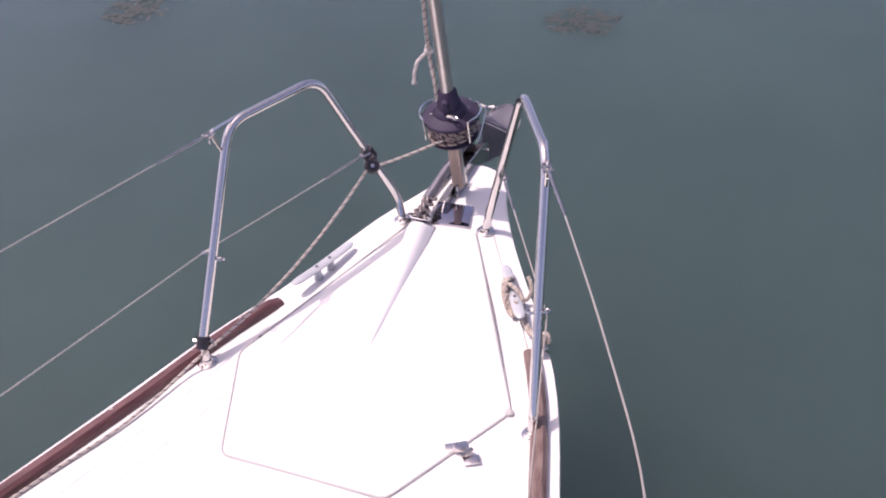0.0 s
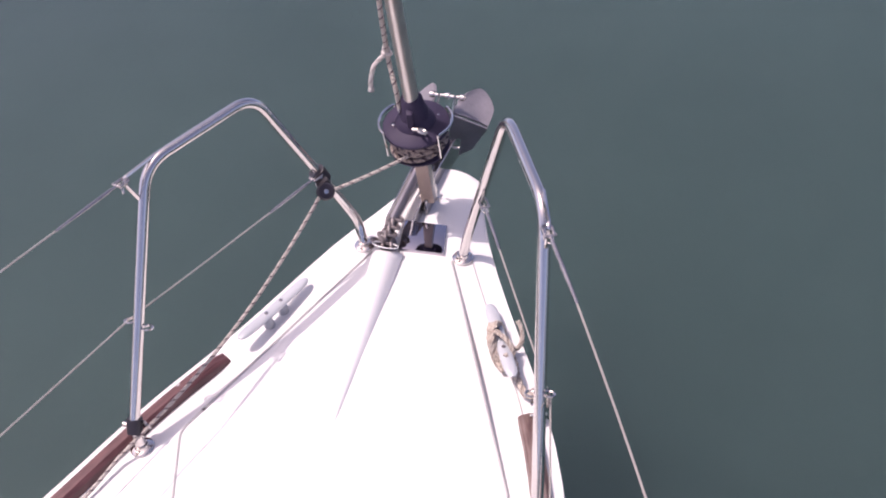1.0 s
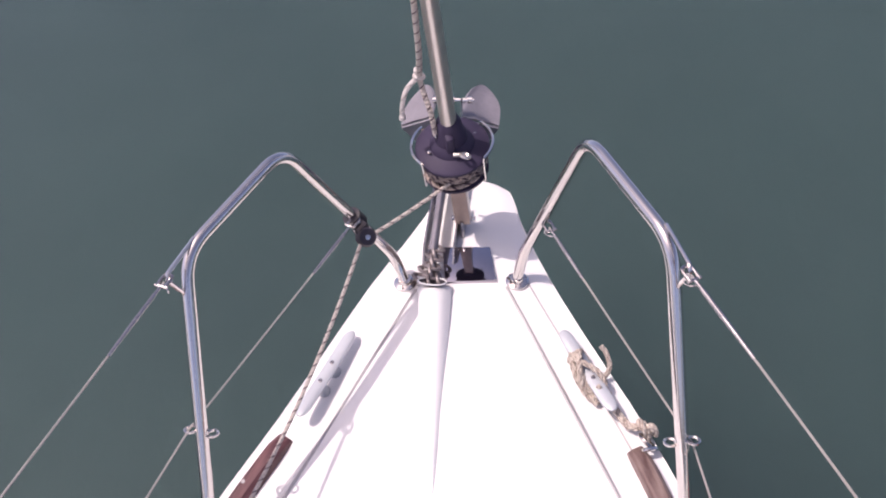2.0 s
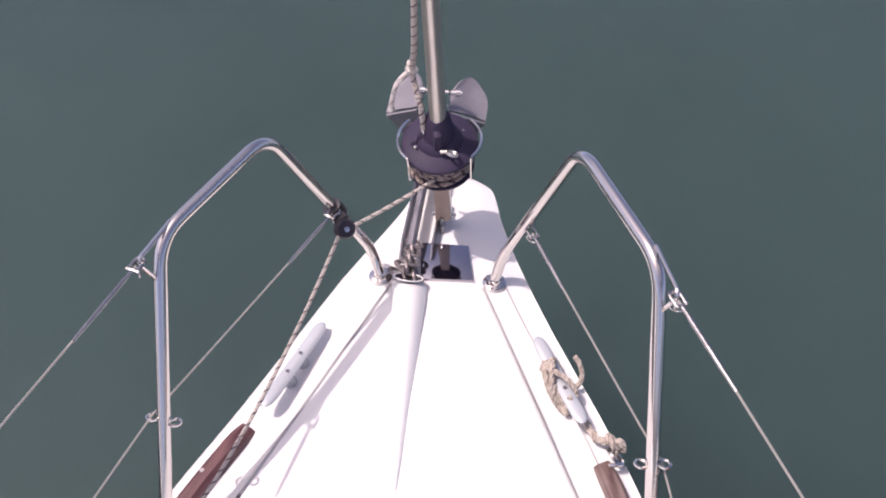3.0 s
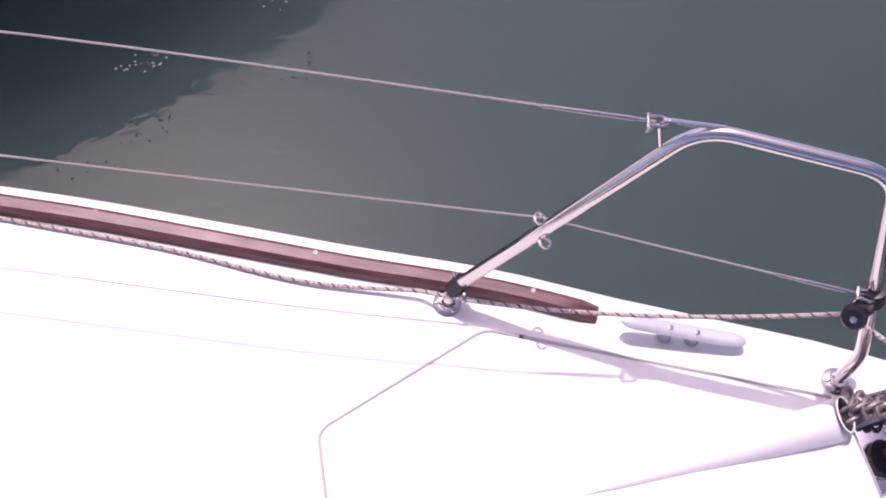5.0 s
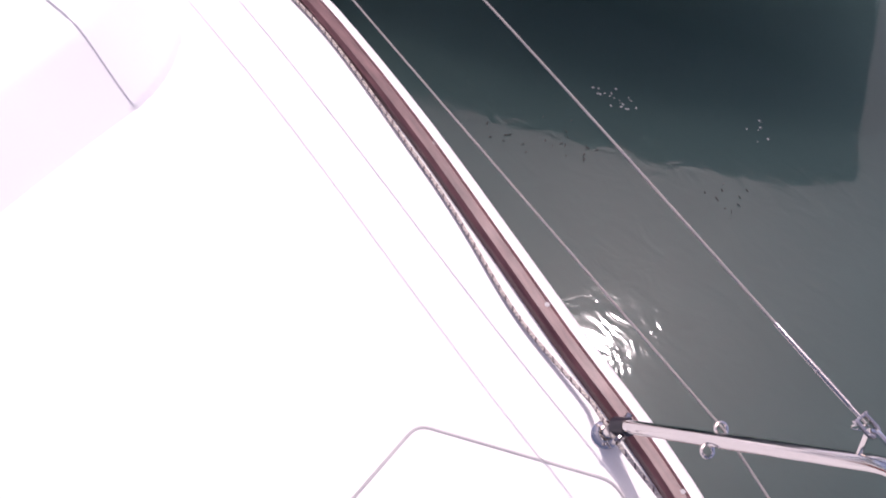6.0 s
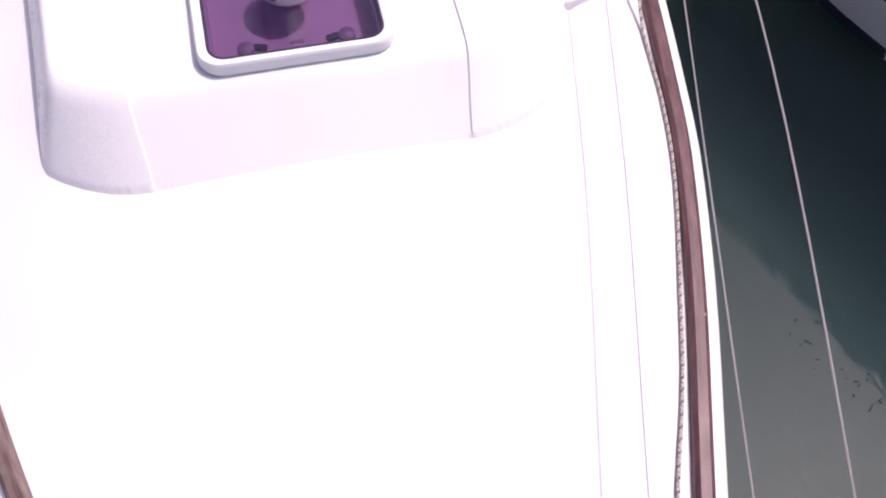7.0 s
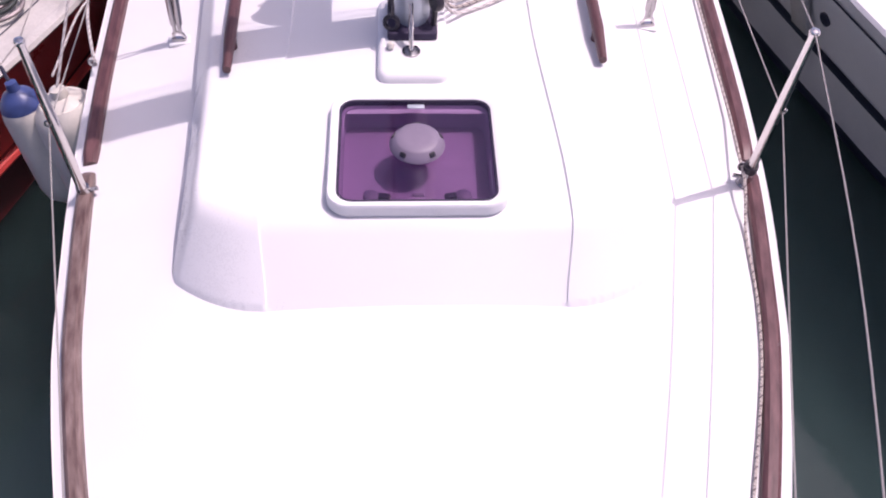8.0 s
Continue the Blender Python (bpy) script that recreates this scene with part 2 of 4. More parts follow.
def block(size, m, bevel=0.003, seg=2):
    """A bevelled box at the pose m."""
    bm = bmesh.new()
    bmesh.ops.create_cube(bm, size=1.0)
    bmesh.ops.scale(bm, vec=size, verts=bm.verts)
    if bevel:
        bmesh.ops.bevel(bm, geom=bm.edges[:], offset=min(bevel, min(size) * 0.45), segments=seg, affect="EDGES", profile=0.5)
    bmesh.ops.transform(bm, matrix=m, verts=bm.verts)
    return bm


def slab(outline, z0, z1, bevel=0.003, seg=2):
    """A flat plate with the given plan outline."""
    bm = bmesh.new()
    f = bm.faces.new([bm.verts.new((x, y, z0)) for x, y in outline])
    ext = bmesh.ops.extrude_face_region(bm, geom=[f])
    up = [v for v in ext["geom"] if isinstance(v, bmesh.types.BMVert)]
    bmesh.ops.translate(bm, verts=up, vec=(0, 0, z1 - z0))
    if bevel:
        edges = [e for e in bm.edges if all(v in up for v in e.verts)]
        bmesh.ops.bevel(bm, geom=edges, offset=bevel, segments=seg, affect="EDGES", profile=0.5)
    return bm


def rounded(hx, hy, r, n=6):
    """A rounded rectangle's outline about the origin."""
    out = []
    for cx, cy, a0 in ((hx - r, hy - r, 0), (-hx + r, hy - r, 90), (-hx + r, -hy + r, 180), (hx - r, -hy + r, 270)):
        for i in range(n + 1):
            a = radians(a0 + 90 * i / n)
            out.append((cx + r * math.cos(a), cy + r * math.sin(a)))
    return out


def grid(rows, closed=False):
    """A sheet from rows of points."""
    bm = bmesh.new()
    vv = [[bm.verts.new(p) for p in row] for row in rows]
    for a, b in zip(vv, vv[1:]):
        m = len(a)
        for j in range(m if closed else m - 1):
            k = (j + 1) % m
            bm.faces.new((a[j], a[k], b[k], b[j]))
    return bm


def joined(*bms):
    """Several bmeshes as one."""
    out = bms[0]
    for b in bms[1:]:
        me = bpy.data.meshes.new("join")
        b.to_mesh(me)
        b.free()
        out.from_mesh(me)
        bpy.data.meshes.remove(me)
    return out


def smoothstep(a, b, x):
    t = min(max((x - a) / (b - a), 0), 1)
    return t * t * (3 - 2 * t)


def curve1(xs, vs, x):
    """A smooth curve through a few pairs, xs rising."""
    if x <= xs[0]:
        return vs[0]
    if x >= xs[-1]:
        return vs[-1]
    i = max(k for k in range(len(xs) - 1) if xs[k] <= x)
    h = xs[i + 1] - xs[i]

    def slope(k):
        a, b = max(k - 1, 0), min(k + 1, len(xs) - 1)
        return (vs[b] - vs[a]) / (xs[b] - xs[a])
    t = (x - xs[i]) / h
    m0, m1 = slope(i) * h, slope(i + 1) * h
    return (2 * t ** 3 - 3 * t * t + 1) * vs[i] + (t ** 3 - 2 * t * t + t) * m0 + (-2 * t ** 3 + 3 * t * t) * vs[i + 1] + (t ** 3 - t * t) * m1


# ---------------------------------------------------------------- the boat's form
WATER_Z = -0.95
Y_AFT = -3.6
HALF_Y = (-3.6, -2.4, -1.25, -0.75, -0.40, -0.20, 0.14, 0.45, 0.67, 0.95, 1.20, 1.43, 1.60, 1.74, 1.80, 1.84, 1.86)
HALF_W = (0.99, 1.00, 0.958, 0.918, 0.870, 0.836, 0.750, 0.654, 0.583, 0.496, 0.390, 0.269, 0.184, 0.124, 0.105, 0.088, 0.062)


def half(y):
    return curve1(HALF_Y, HALF_W, y)


def mid(y):
    return 0.016 * smoothstep(-1.0, 0.7, y) - 0.038 * smoothstep(1.05, 1.6, y)


def edge_z(y):
    return -0.010 + 0.045 * smoothstep(1.15, 1.6, y)


def deck_z(x, y):
    u = min(abs(x - mid(y)) / half(y), 1)
    crown = 0.020 + 0.072 * smoothstep(0.7, -0.3, y)
    return edge_z(y) + crown * (1 - u * u)


# ---------------------------------------------------------------- water
wat = part("water", grid([[(x, y, WATER_Z) for x in (-2000, -60, -12, 12, 60, 2000)] for y in (-2000, -60, -12, 12, 60, 2000)]), WATER)
tagged(wat, "calm murky grey-green harbour water with fine ripples", "water", kind="structure")

# ---------------------------------------------------------------- hull and deck
boat = thing("sailboat", (0, -0.8, WATER_Z), "white fibreglass sailing yacht moored bow first", "sailboat")
ys = [Y_AFT + (1.6 - Y_AFT) * i / 60 for i in range(61)] + [1.6 + 0.26 * math.sin(math.pi / 2 * i / 18) for i in range(1, 19)]
part("deck", grid([[(mid(y) + u / 14 * (half(y) - 0.006), y, deck_z(mid(y) + u / 14 * (half(y) - 0.006), y)) for u in range(-14, 15)] for y in ys]),
     GEL_ROUGH, boat, "white moulded non-slip foredeck")
sections = []
for y in ys:
    w, c, z = half(y), mid(y), edge_z(y)
    low = w * (0.80 if y < 0 else 0.80 - 0.35 * smoothstep(0, 1.86, y))
    yl = y - 0.42 * smoothstep(0.2, 1.86, y)
    prof = [(w - 0.008, y, z - 0.001), (w - 0.002, y, z + 0.001), (w, y, z - 0.006), (w, y, z - 0.035), (w - 0.006, y, z - 0.042),
            ((w * 2 + low) / 3, (2 * y + yl) / 3, z - 0.35), (low, yl, WATER_Z - 0.02), (low * 0.6, yl - 0.1, WATER_Z - 0.4)]
    sections.append([(c - a, b, h) for a, b, h in prof] + [(c + a, b, h) for a, b, h in prof[::-1]])
part("hull", grid(sections), GEL, boat, "glossy white hull")

# anchor locker lid, raised a little; a grey strip paints the shade of its groove
LID = fillet([(-0.126, 1.500, 0), (-0.358, 0.890, 0), (-0.202, 0.556, 0), (0.225, 0.562, 0), (0.403, 0.911, 0), (0.085, 1.515, 0), (-0.126, 1.500, 0)], 0.025, 4)
lid_bm = bmesh.new()
vs = []
for p in LID[:-1]:
    vs.append(lid_bm.verts.new((p.x, p.y, deck_z(p.x, p.y) + 0.003)))
cv = lid_bm.verts.new((0, 0.95, deck_z(0, 0.95) + 0.0035))
for a, b in zip(vs, vs[1:] + vs[:1]):
    lid_bm.faces.new((a, b, cv))
lid = part("anchor_locker_lid", lid_bm, GEL_ROUGH, boat, "flush white anchor locker lid", angle=80)
side_run = fillet([V(-0.126, 1.500, 0), V(-0.358, 0.890, 0), V(-0.202, 0.556, 0), V(0.225, 0.562, 0), V(0.403, 0.911, 0), V(0.085, 1.515, 0)], 0.025, 4)
# no groove is cut: this proud grey strip stands in for its shade
part("lid_groove_shade", bar([(p.x, p.y, deck_z(p.x, p.y) + 0.0024) for p in side_run], 0.0036, 6), GROOVE_AND_TRIM, boat, "narrow grey strip painting the shaded groove round the locker lid")
for (x0, y0), (x1, y1) in (((-0.3345, 0.952), (-0.301, 1.040)), ((-0.1865, 1.341), (-0.157, 1.418))):
    part("hinge", bar([(x0, y0, deck_z(x0, y0) + 0.004), (x1, y1, deck_z(x1, y1) + 0.0045)], 0.0050, 8), BLACK, lid, "slim dark hinge")
pts = []
for i in range(9):
    y = 1.60 - 0.47 * i / 8
    x = mid(y) + half(y) - 0.062
    pts.append((x, y, deck_z(x, y) + 0.0005))
part("deck_seam", bar(pts, 0.002, 6), GROOVE_AND_TRIM, boat, "thin grey seam line")

# fairing over the chain pipe: a half cone that dies into the lid, its raised end cut open on top
rows = []
for i in range(26):
    t = i / 25
    x, y = -0.082 + 0.058 * t, 1.500 - 0.507 * t
    r = 0.038 * (1 - t) ** 0.8 + 0.003
    h = (0.046 * (1 - t) ** 0.65) * smoothstep(-0.05, 0.09, t) + 0.002
    rows.append([(x + r * math.cos(a), y, deck_z(x, y) + 0.004 + h * max(math.sin(a), 0)) for a in (math.pi * k / 14 for k in range(15))])
part("chain_pipe_fairing", grid(rows), GEL, boat, "smooth white tapered fairing behind the chain pipe", angle=70)
pipe_c = V(-0.083, 1.496, deck_z(-0.083, 1.496) + 0.037)
pipe_n = V(0.05, 0.45, 0.9).normalized()
pipe_u = V(1, 0, 0) - pipe_n * pipe_n.x
pipe_w = pipe_n.cross(pipe_u)
rim = [pipe_c + pipe_u * 0.033 * math.cos(math.tau * k / 24) + pipe_w * 0.021 * math.sin(math.tau * k / 24) for k in range(24)]
part("chain_pipe_mouth", grid([[pipe_c.lerp(p, f) - pipe_n * 0.012 * (1 - f * f) for p in rim] for f in (0.02, 0.35, 0.7, 0.9, 1.0)], closed=True), BLACK, boat, "dark open mouth of the chain pipe")
part("mouth_lip", bar(rim + rim[:1], 0.0018, 8, cap=False), GEL, boat, "rounded white lip of the chain pipe")

# latch on the starboard slant of the lid
lx, ly = 0.338, 0.748
latch = thing("locker_latch", (lx, ly, deck_z(lx, ly)), "small polished steel latch on the locker lid", "latch")
mz = deck_z(lx, ly) + 0.004
ang = 30
part("plate", block((0.055, 0.026, 0.004), pose(lx - 0.018, ly + 0.012, mz + 0.002, 0, 0, ang), 0.0015), STEEL, latch)
part("plate", block((0.040, 0.026, 0.004), pose(lx + 0.030, ly - 0.014, mz + 0.002, 0, 0, ang), 0.0015), STEEL, latch)
part("toggle", block((0.038, 0.020, 0.012), pose(lx - 0.004, ly + 0.006, mz + 0.010, 0, 12, ang), 0.003), STEEL, latch)
part("pin", bar([(lx + 0.006, ly - 0.018, mz + 0.010), (lx + 0.022, ly + 0.012, mz + 0.010)], 0.005, 8), STEEL_WORN, latch)
cx, cy = 0.400, 0.906
part("lid_button", lathe([(0.011, 0), (0.011, 0.006), (0.007, 0.010), (0.0, 0.011)], (cx, cy, deck_z(cx, cy) + 0.002)), GROOVE_AND_TRIM, boat, "grey rubber corner button")

# ---------------------------------------------------------------- toe rails
RAIL_UV = (-0.0225, -0.019, -0.010, 0.010, 0.019, 0.0225)
RAIL_H = (0.0, 0.020, 0.028, 0.028, 0.020, 0.0)


def toe_rail(side, y0, y1, material, label):
    n = max(8, int(abs(y1 - y0) / 0.03))
    bm = bmesh.new()
    uvl = bm.loops.layers.uv.verify()
    rows, runs = [], []
    for i in range(n + 1):
        y = y0 + (y1 - y0) * i / n
        e = 0.02
        tx = side * (half(y + e) - half(y - e)) + mid(y + e) - mid(y - e)
        d = Vector((tx, 2 * e, 0)).normalized()
        nr = Vector((d.y, -d.x, 0)) * side
        c = Vector((mid(y) + side * (half(y) - 0.050 / max(abs(d.y), 0.6)), y, 0))
        taper = min(1.0, 0.45 + 0.55 * min((y0 - y) / 0.035, 1), 0.55 + 0.45 * min((y - y1) / 0.02, 1))
        rows.append([bm.verts.new(Vector((c.x + nr.x * u * (0.72 + 0.28 * taper), y + nr.y * u, deck_z(c.x, y) - 0.002 + h * taper))) for u, h in zip(RAIL_UV, RAIL_H)])
        runs.append(y)
    for i in range(n):
        for j in range(5):
            f = bm.faces.new((rows[i][j], rows[i][j + 1], rows[i + 1][j + 1], rows[i + 1][j]))
            for lp, (a, b) in zip(f.loops, ((j, i), (j + 1, i), (j + 1, i + 1), (j, i + 1))):
                lp[uvl].uv = (a * 0.012, runs[b])
    bm.faces.new(rows[0])
    bm.faces.new(rows[-1][::-1])
    c0 = mid(y0) + side * (half(y0) - 0.05)
    t = thing("toe_rail", (c0, y0, deck_z(c0, y0)), label, "toe rail", "toe rails along the deck edge")
    part("rail", bm, material, t, angle=25)
    yy = y0 - 0.12
    while yy > max(y1, -1.6):
        x = mid(yy) + side * (half(yy) - 0.044)
        part("plug", lathe([(0.005, 0), (0.005, 0.0012), (0.0, 0.0014)], (x, yy, deck_z(x, yy) + 0.0255), segs=10), GROOVE_AND_TRIM, t)
        yy -= 0.405
    return t


toe_rail(-1, 1.115, -0.80, TEAK, "red-brown oiled teak toe rail with a chamfered end")
toe_rail(1, 1.135, -0.80, TEAK_GREY, "weathered brown teak toe rail with worn grey patches")
toe_rail(-1, -0.84, -3.5, TEAK, "aft length of red-brown teak toe rail")
toe_rail(1, -0.84, -3.5, TEAK, "aft length of dark red-brown teak toe rail")


# ---------------------------------------------------------------- pulpits
def flange(at, parent, axis=(0, 0, 1), r=0.027):
    f = part("flange", lathe([(r, 0), (r, 0.004), (r * 0.85, 0.007), (0.016, 0.009), (0.0145, 0.016), (0.0, 0.016)], at, axis, 24), STEEL, parent, "round polished steel foot")
    for k in range(3):
        a = k * math.tau / 3 + 0.4
        part("screw", lathe([(0.004, 0), (0.004, 0.002), (0.0, 0.003)], Vector(at) + Vector((math.cos(a) * r * 0.76, math.sin(a) * r * 0.76, 0.006)), segs=8), STEEL_WORN, f)
    return f


def pulpit(side, foot_in, knee, top_in, top_out, foot_out, ankle, bail, label):
    z_in, z_out = deck_z(foot_in[0], foot_in[1]), deck_z(foot_out[0], foot_out[1])
    t = thing("pulpit", (foot_out[0], foot_out[1], z_out), label, "pulpit", "pair of bow pulpits")
    a = V(foot_in[0], foot_in[1], z_in + 0.004)
    b = V(foot_out[0], foot_out[1], z_out + 0.004)
    line = [a, V(*knee), V(*top_in), V(*top_out), V(*ankle), b]
    pts = fillet(line, 0.055, 8)
    part("tube", bar(pts, 0.0125, 14), STEEL, t, "bent polished stainless tube")
    flange(a - V(0, 0, 0.004), t)
    flange(b - V(0, 0, 0.004), t)
    leg = V(*ankle) - V(*top_out)
    d = leg.normalized()
    # eye for the lower lifeline, half way down the outer leg
    p = V(*top_out) + leg * 0.58
    part("eye", ring(p + V(side * 0.019, -0.004, 0.004), (0, 0.35, 1), 0.0105, 0.0028, 16), STEEL, t)
    part("eye", ring(p + V(-side * 0.019, 0, -0.012), (0, 0.35, 1), 0.0105, 0.0028, 16), STEEL, t)
    # bail for the upper lifeline behind the top bend
    q = V(*top_out) + d * 0.075
    sx = V(*bail)
    part("bail", bar(fillet([V(*top_out) + V(-side * 0.010, 0.032, 0.008), sx + V(0, 0.012, 0.004), sx + V(0, 0.004, -0.006), q + V(side * 0.002, 0.0, -0.012)], 0.008, 4), 0.0042, 8), STEEL, t, "bent rod bail for the lifeline")
    return t


P_TOP_IN, P_TOP_OUT = (-0.320, 1.430, 0.547), (-0.436, 1.160, 0.540)
S_TOP_IN, S_TOP_OUT = (0.270, 1.434, 0.583), (0.413, 1.178, 0.583)
pulpit(-1, (-0.155, 1.521), (-0.178, 1.548, 0.110), P_TOP_IN, P_TOP_OUT, (-0.420, 0.828), (-0.430, 0.8355, 0.050), (-0.448, 1.092, 0.545), "polished stainless bow pulpit beside the teak rail with a furling block")
pulpit(1, (0.108, 1.536), (0.123, 1.551, 0.125), S_TOP_IN, S_TOP_OUT, (0.473, 0.863), (0.471, 0.874, 0.040), (0.437, 1.103, 0.594), "polished stainless bow pulpit beside the roped cleat")


# ---------------------------------------------------------------- stanchions
def stanchion(side, x, y, label):
    z = deck_z(x, y)
    t = thing("stanchion", (x, y, z), label, "stanchion", "lifeline stanchions")
    lean = V(0.0 if side > 0 else -0.004, 0.055, 0.532)
    b = V(x, y, z)
    part("tube", bar([b + V(0, 0, 0.01), b + lean * 0.5, b + lean], lambda k: 0.0125 if k < 0.98 else 0.009, 12), STEEL, t)
    part("base", lathe([(0.024, 0), (0.024, 0.005), (0.017, 0.010), (0.0165, 0.040), (0.0, 0.040)], b, segs=20), STEEL_WORN, t)
    part("set_screw", bar([b + V(-side * 0.016, 0, 0.028), b + V(-side * 0.036, -0.006, 0.028)], 0.006, 8), STEEL_WORN, t)
    part("cap", lathe([(0.012, 0), (0.013, 0.006), (0.010, 0.012), (0.0, 0.015)], b + lean * 0.985, segs=14), STEEL, t)
    part("eye", ring(b + lean * 0.52 + V(side * 0.014, 0, 0), (0, 1, 0), 0.008, 0.003, 12), STEEL, t)
    return b + lean, b + lean * 0.52 + V(side * 0.012, 0, 0)


ST_P, ST_PM = stanchion(-1, -0.849, -0.755, "slim steel stanchion with a line clamped at its foot")
ST_S, ST_SM = stanchion(1, 0.866, -0.722, "slim steel stanchion at the rail joint")


# ---------------------------------------------------------------- lifelines
def sag(a, b, drop, n=10):
    a, b = Vector(a), Vector(b)
    return [a.lerp(b, i / n) - V(0, 0, drop * 4 * (i / n) * (1 - i / n)) for i in range(n + 1)]


def lifeline(name, label, pts, fitting):
    """White wire with a swaged terminal and a shackle at its fore end."""
    t = thing(name, pts[0], label, "lifeline", "lifelines")
    part("wire", bar(pts, 0.0019, 7), WIRE, t)
    d = (Vector(pts[1]) - Vector(pts[0])).normalized()
    p = Vector(pts[0])
    part("terminal", bar([p + d * 0.012, p + d * 0.03, p + d * 0.031, p + d * fitting * 0.5, p + d * fitting * 0.505, p + d * fitting * 0.52, p + d * fitting * 0.525, p + d * fitting],
                              lambda k: (0.003, 0.003, 0.004, 0.004, 0.0048, 0.0048, 0.004, 0.003)[min(int(round(k * 7)), 7)], 10), STEEL_WORN, t, "swaged steel terminal")
    side = d.cross(V(0, 0, 1)).normalized()
    part("shackle", bar(fillet([p + side * 0.008 + d * 0.012, p + side * 0.009 - d * 0.018, p - side * 0.009 - d * 0.018, p - side * 0.008 + d * 0.012], 0.009, 4), 0.0032, 8), STEEL_WORN, t)
    part("pin", bar([p + side * 0.012 + d * 0.010, p - side * 0.012 + d * 0.010], 0.003, 8), STEEL_WORN, t)
    part("split_ring", ring(p - V(0, 0, 0.016), side + d, 0.011, 0.0013, 16, 5), STEEL, t)
    return t


up_p, up_s = V(-0.450, 1.088, 0.546), V(0.439, 1.101, 0.592)
lifeline("upper_lifeline", "pale stranded wire lifeline with a steel turnbuckle end", spline([up_p, V(-0.690, 0.10, 0.572), ST_P], 8)[:-1] + sag(ST_P, (-0.93, -3.2, 0.55), 0.01), 0.17)
lifeline("upper_lifeline", "pale stranded wire lifeline with a steel turnbuckle end", spline([up_s, V(0.532, 0.938, 0.580), V(0.698, 0.615, 0.576), V(0.838, 0.307, 0.572), V(0.900, 0.02, 0.566), V(0.903, -0.35, 0.563), ST_S], 6)[:-1] + sag(ST_S, (0.95, -3.2, 0.55), 0.01), 0.17)
lifeline("lower_lifeline", "lower pale wire lifeline from the furling block", sag((-0.232, 1.478, 0.292), (-0.452, 0.972, 0.262), 0.002) + sag((-0.452, 0.972, 0.262), ST_PM, 0.004)[1:] + sag(ST_PM, (-0.9, -3.2, 0.27), 0.01)[1:], 0.15)
lifeline("lower_lifeline", "lower pale wire lifeline along the roped cleat", sag((0.190, 1.488, 0.282), (0.466, 1.005, 0.252), 0.002) + sag((0.466, 1.005, 0.252), ST_SM, 0.004)[1:] + sag(ST_SM, (0.92, -3.2, 0.27), 0.01)[1:], 0.15)


# ---------------------------------------------------------------- cleats and ropes
def cleat(a, b, label):
    a, b = Vector(a), Vector(b)
    c = (a + b) / 2
    d = (b - a).normalized()
    z = deck_z(c.x, c.y)
    t = thing("cleat", (c.x, c.y, z), label, "cleat", "mooring cleats")
    top = z + 0.036
    n = 30
    pts = [V(a.x, a.y, 0).lerp(V(b.x, b.y, 0), i / n) + V(0, 0, top + 0.004 * abs(2 * i / n - 1) ** 2) for i in range(n + 1)]
    part("horn", bar(pts, lambda k: 0.0155 * max(1 - abs(2 * k - 1) ** 12, 0.12) ** 0.5, 14, flat=0.42, up=(0, 0, 1)), CLEAT, t, "pale grey rounded horn")
    for s in (-1, 1):
        q = c + d * 0.026 * s
        part("leg", bar([V(q.x, q.y, z), V(q.x, q.y, z + 0.012), V(q.x, q.y, top)], lambda k: 0.015 - 0.005 * k, 10), CLEAT, t)
        part("bolt", lathe([(0.005, 0), (0.005, 0.001), (0.003, 0.0015), (0.0, 0.001)], V(q.x, q.y, top + 0.0072), segs=10), STEEL_WORN, t)
    return c, d, top


cleat((-0.330, 1.144, 0.055), (-0.255, 1.374, 0.055), "bare pale grey alloy mooring cleat on the white deck")
c0, cd, ct = cleat((0.334, 1.196, 0.055), (0.219, 1.396, 0.055), "pale grey alloy cleat with a tan rope belayed round it")
cs = V(cd.y, -cd.x, 0)                                   # to starboard of the cleat


def at_cleat(along, across, h):
    return V(c0.x, c0.y, 0) + cd * along + cs * across + V(0, 0, h)


def lay(pts, r, name, material, parent, strands=3):
    """A laid rope of twisted strands."""
    path = spline(pts, 8)
    bm = bmesh.new()
    run = [0]
    for a, b in zip(path, path[1:]):
        run.append(run[-1] + (b - a).length)
    for s in range(strands):
        out = []
        for i, p in enumerate(path):
            d = (path[min(i + 1, len(path) - 1)] - path[max(i - 1, 0)]).normalized()
            u = d.cross(V(0.3, 0.2, 1)).normalized()
            w = d.cross(u)
            k = run[i] / (r * 7.5) * math.tau + s * math.tau / strands
            out.append(p + (u * math.cos(k) + w * math.sin(k)) * r * 0.52)
        tube(bm, out, r * 0.56, 6)
    return part(name, bm, material, parent)


zc = deck_z(c0.x, c0.y)
rope_s = thing("mooring_rope", at_cleat(0.0, 0, zc), "tan laid mooring rope belayed in figure eights on the cleat", "rope")
R = 0.0062
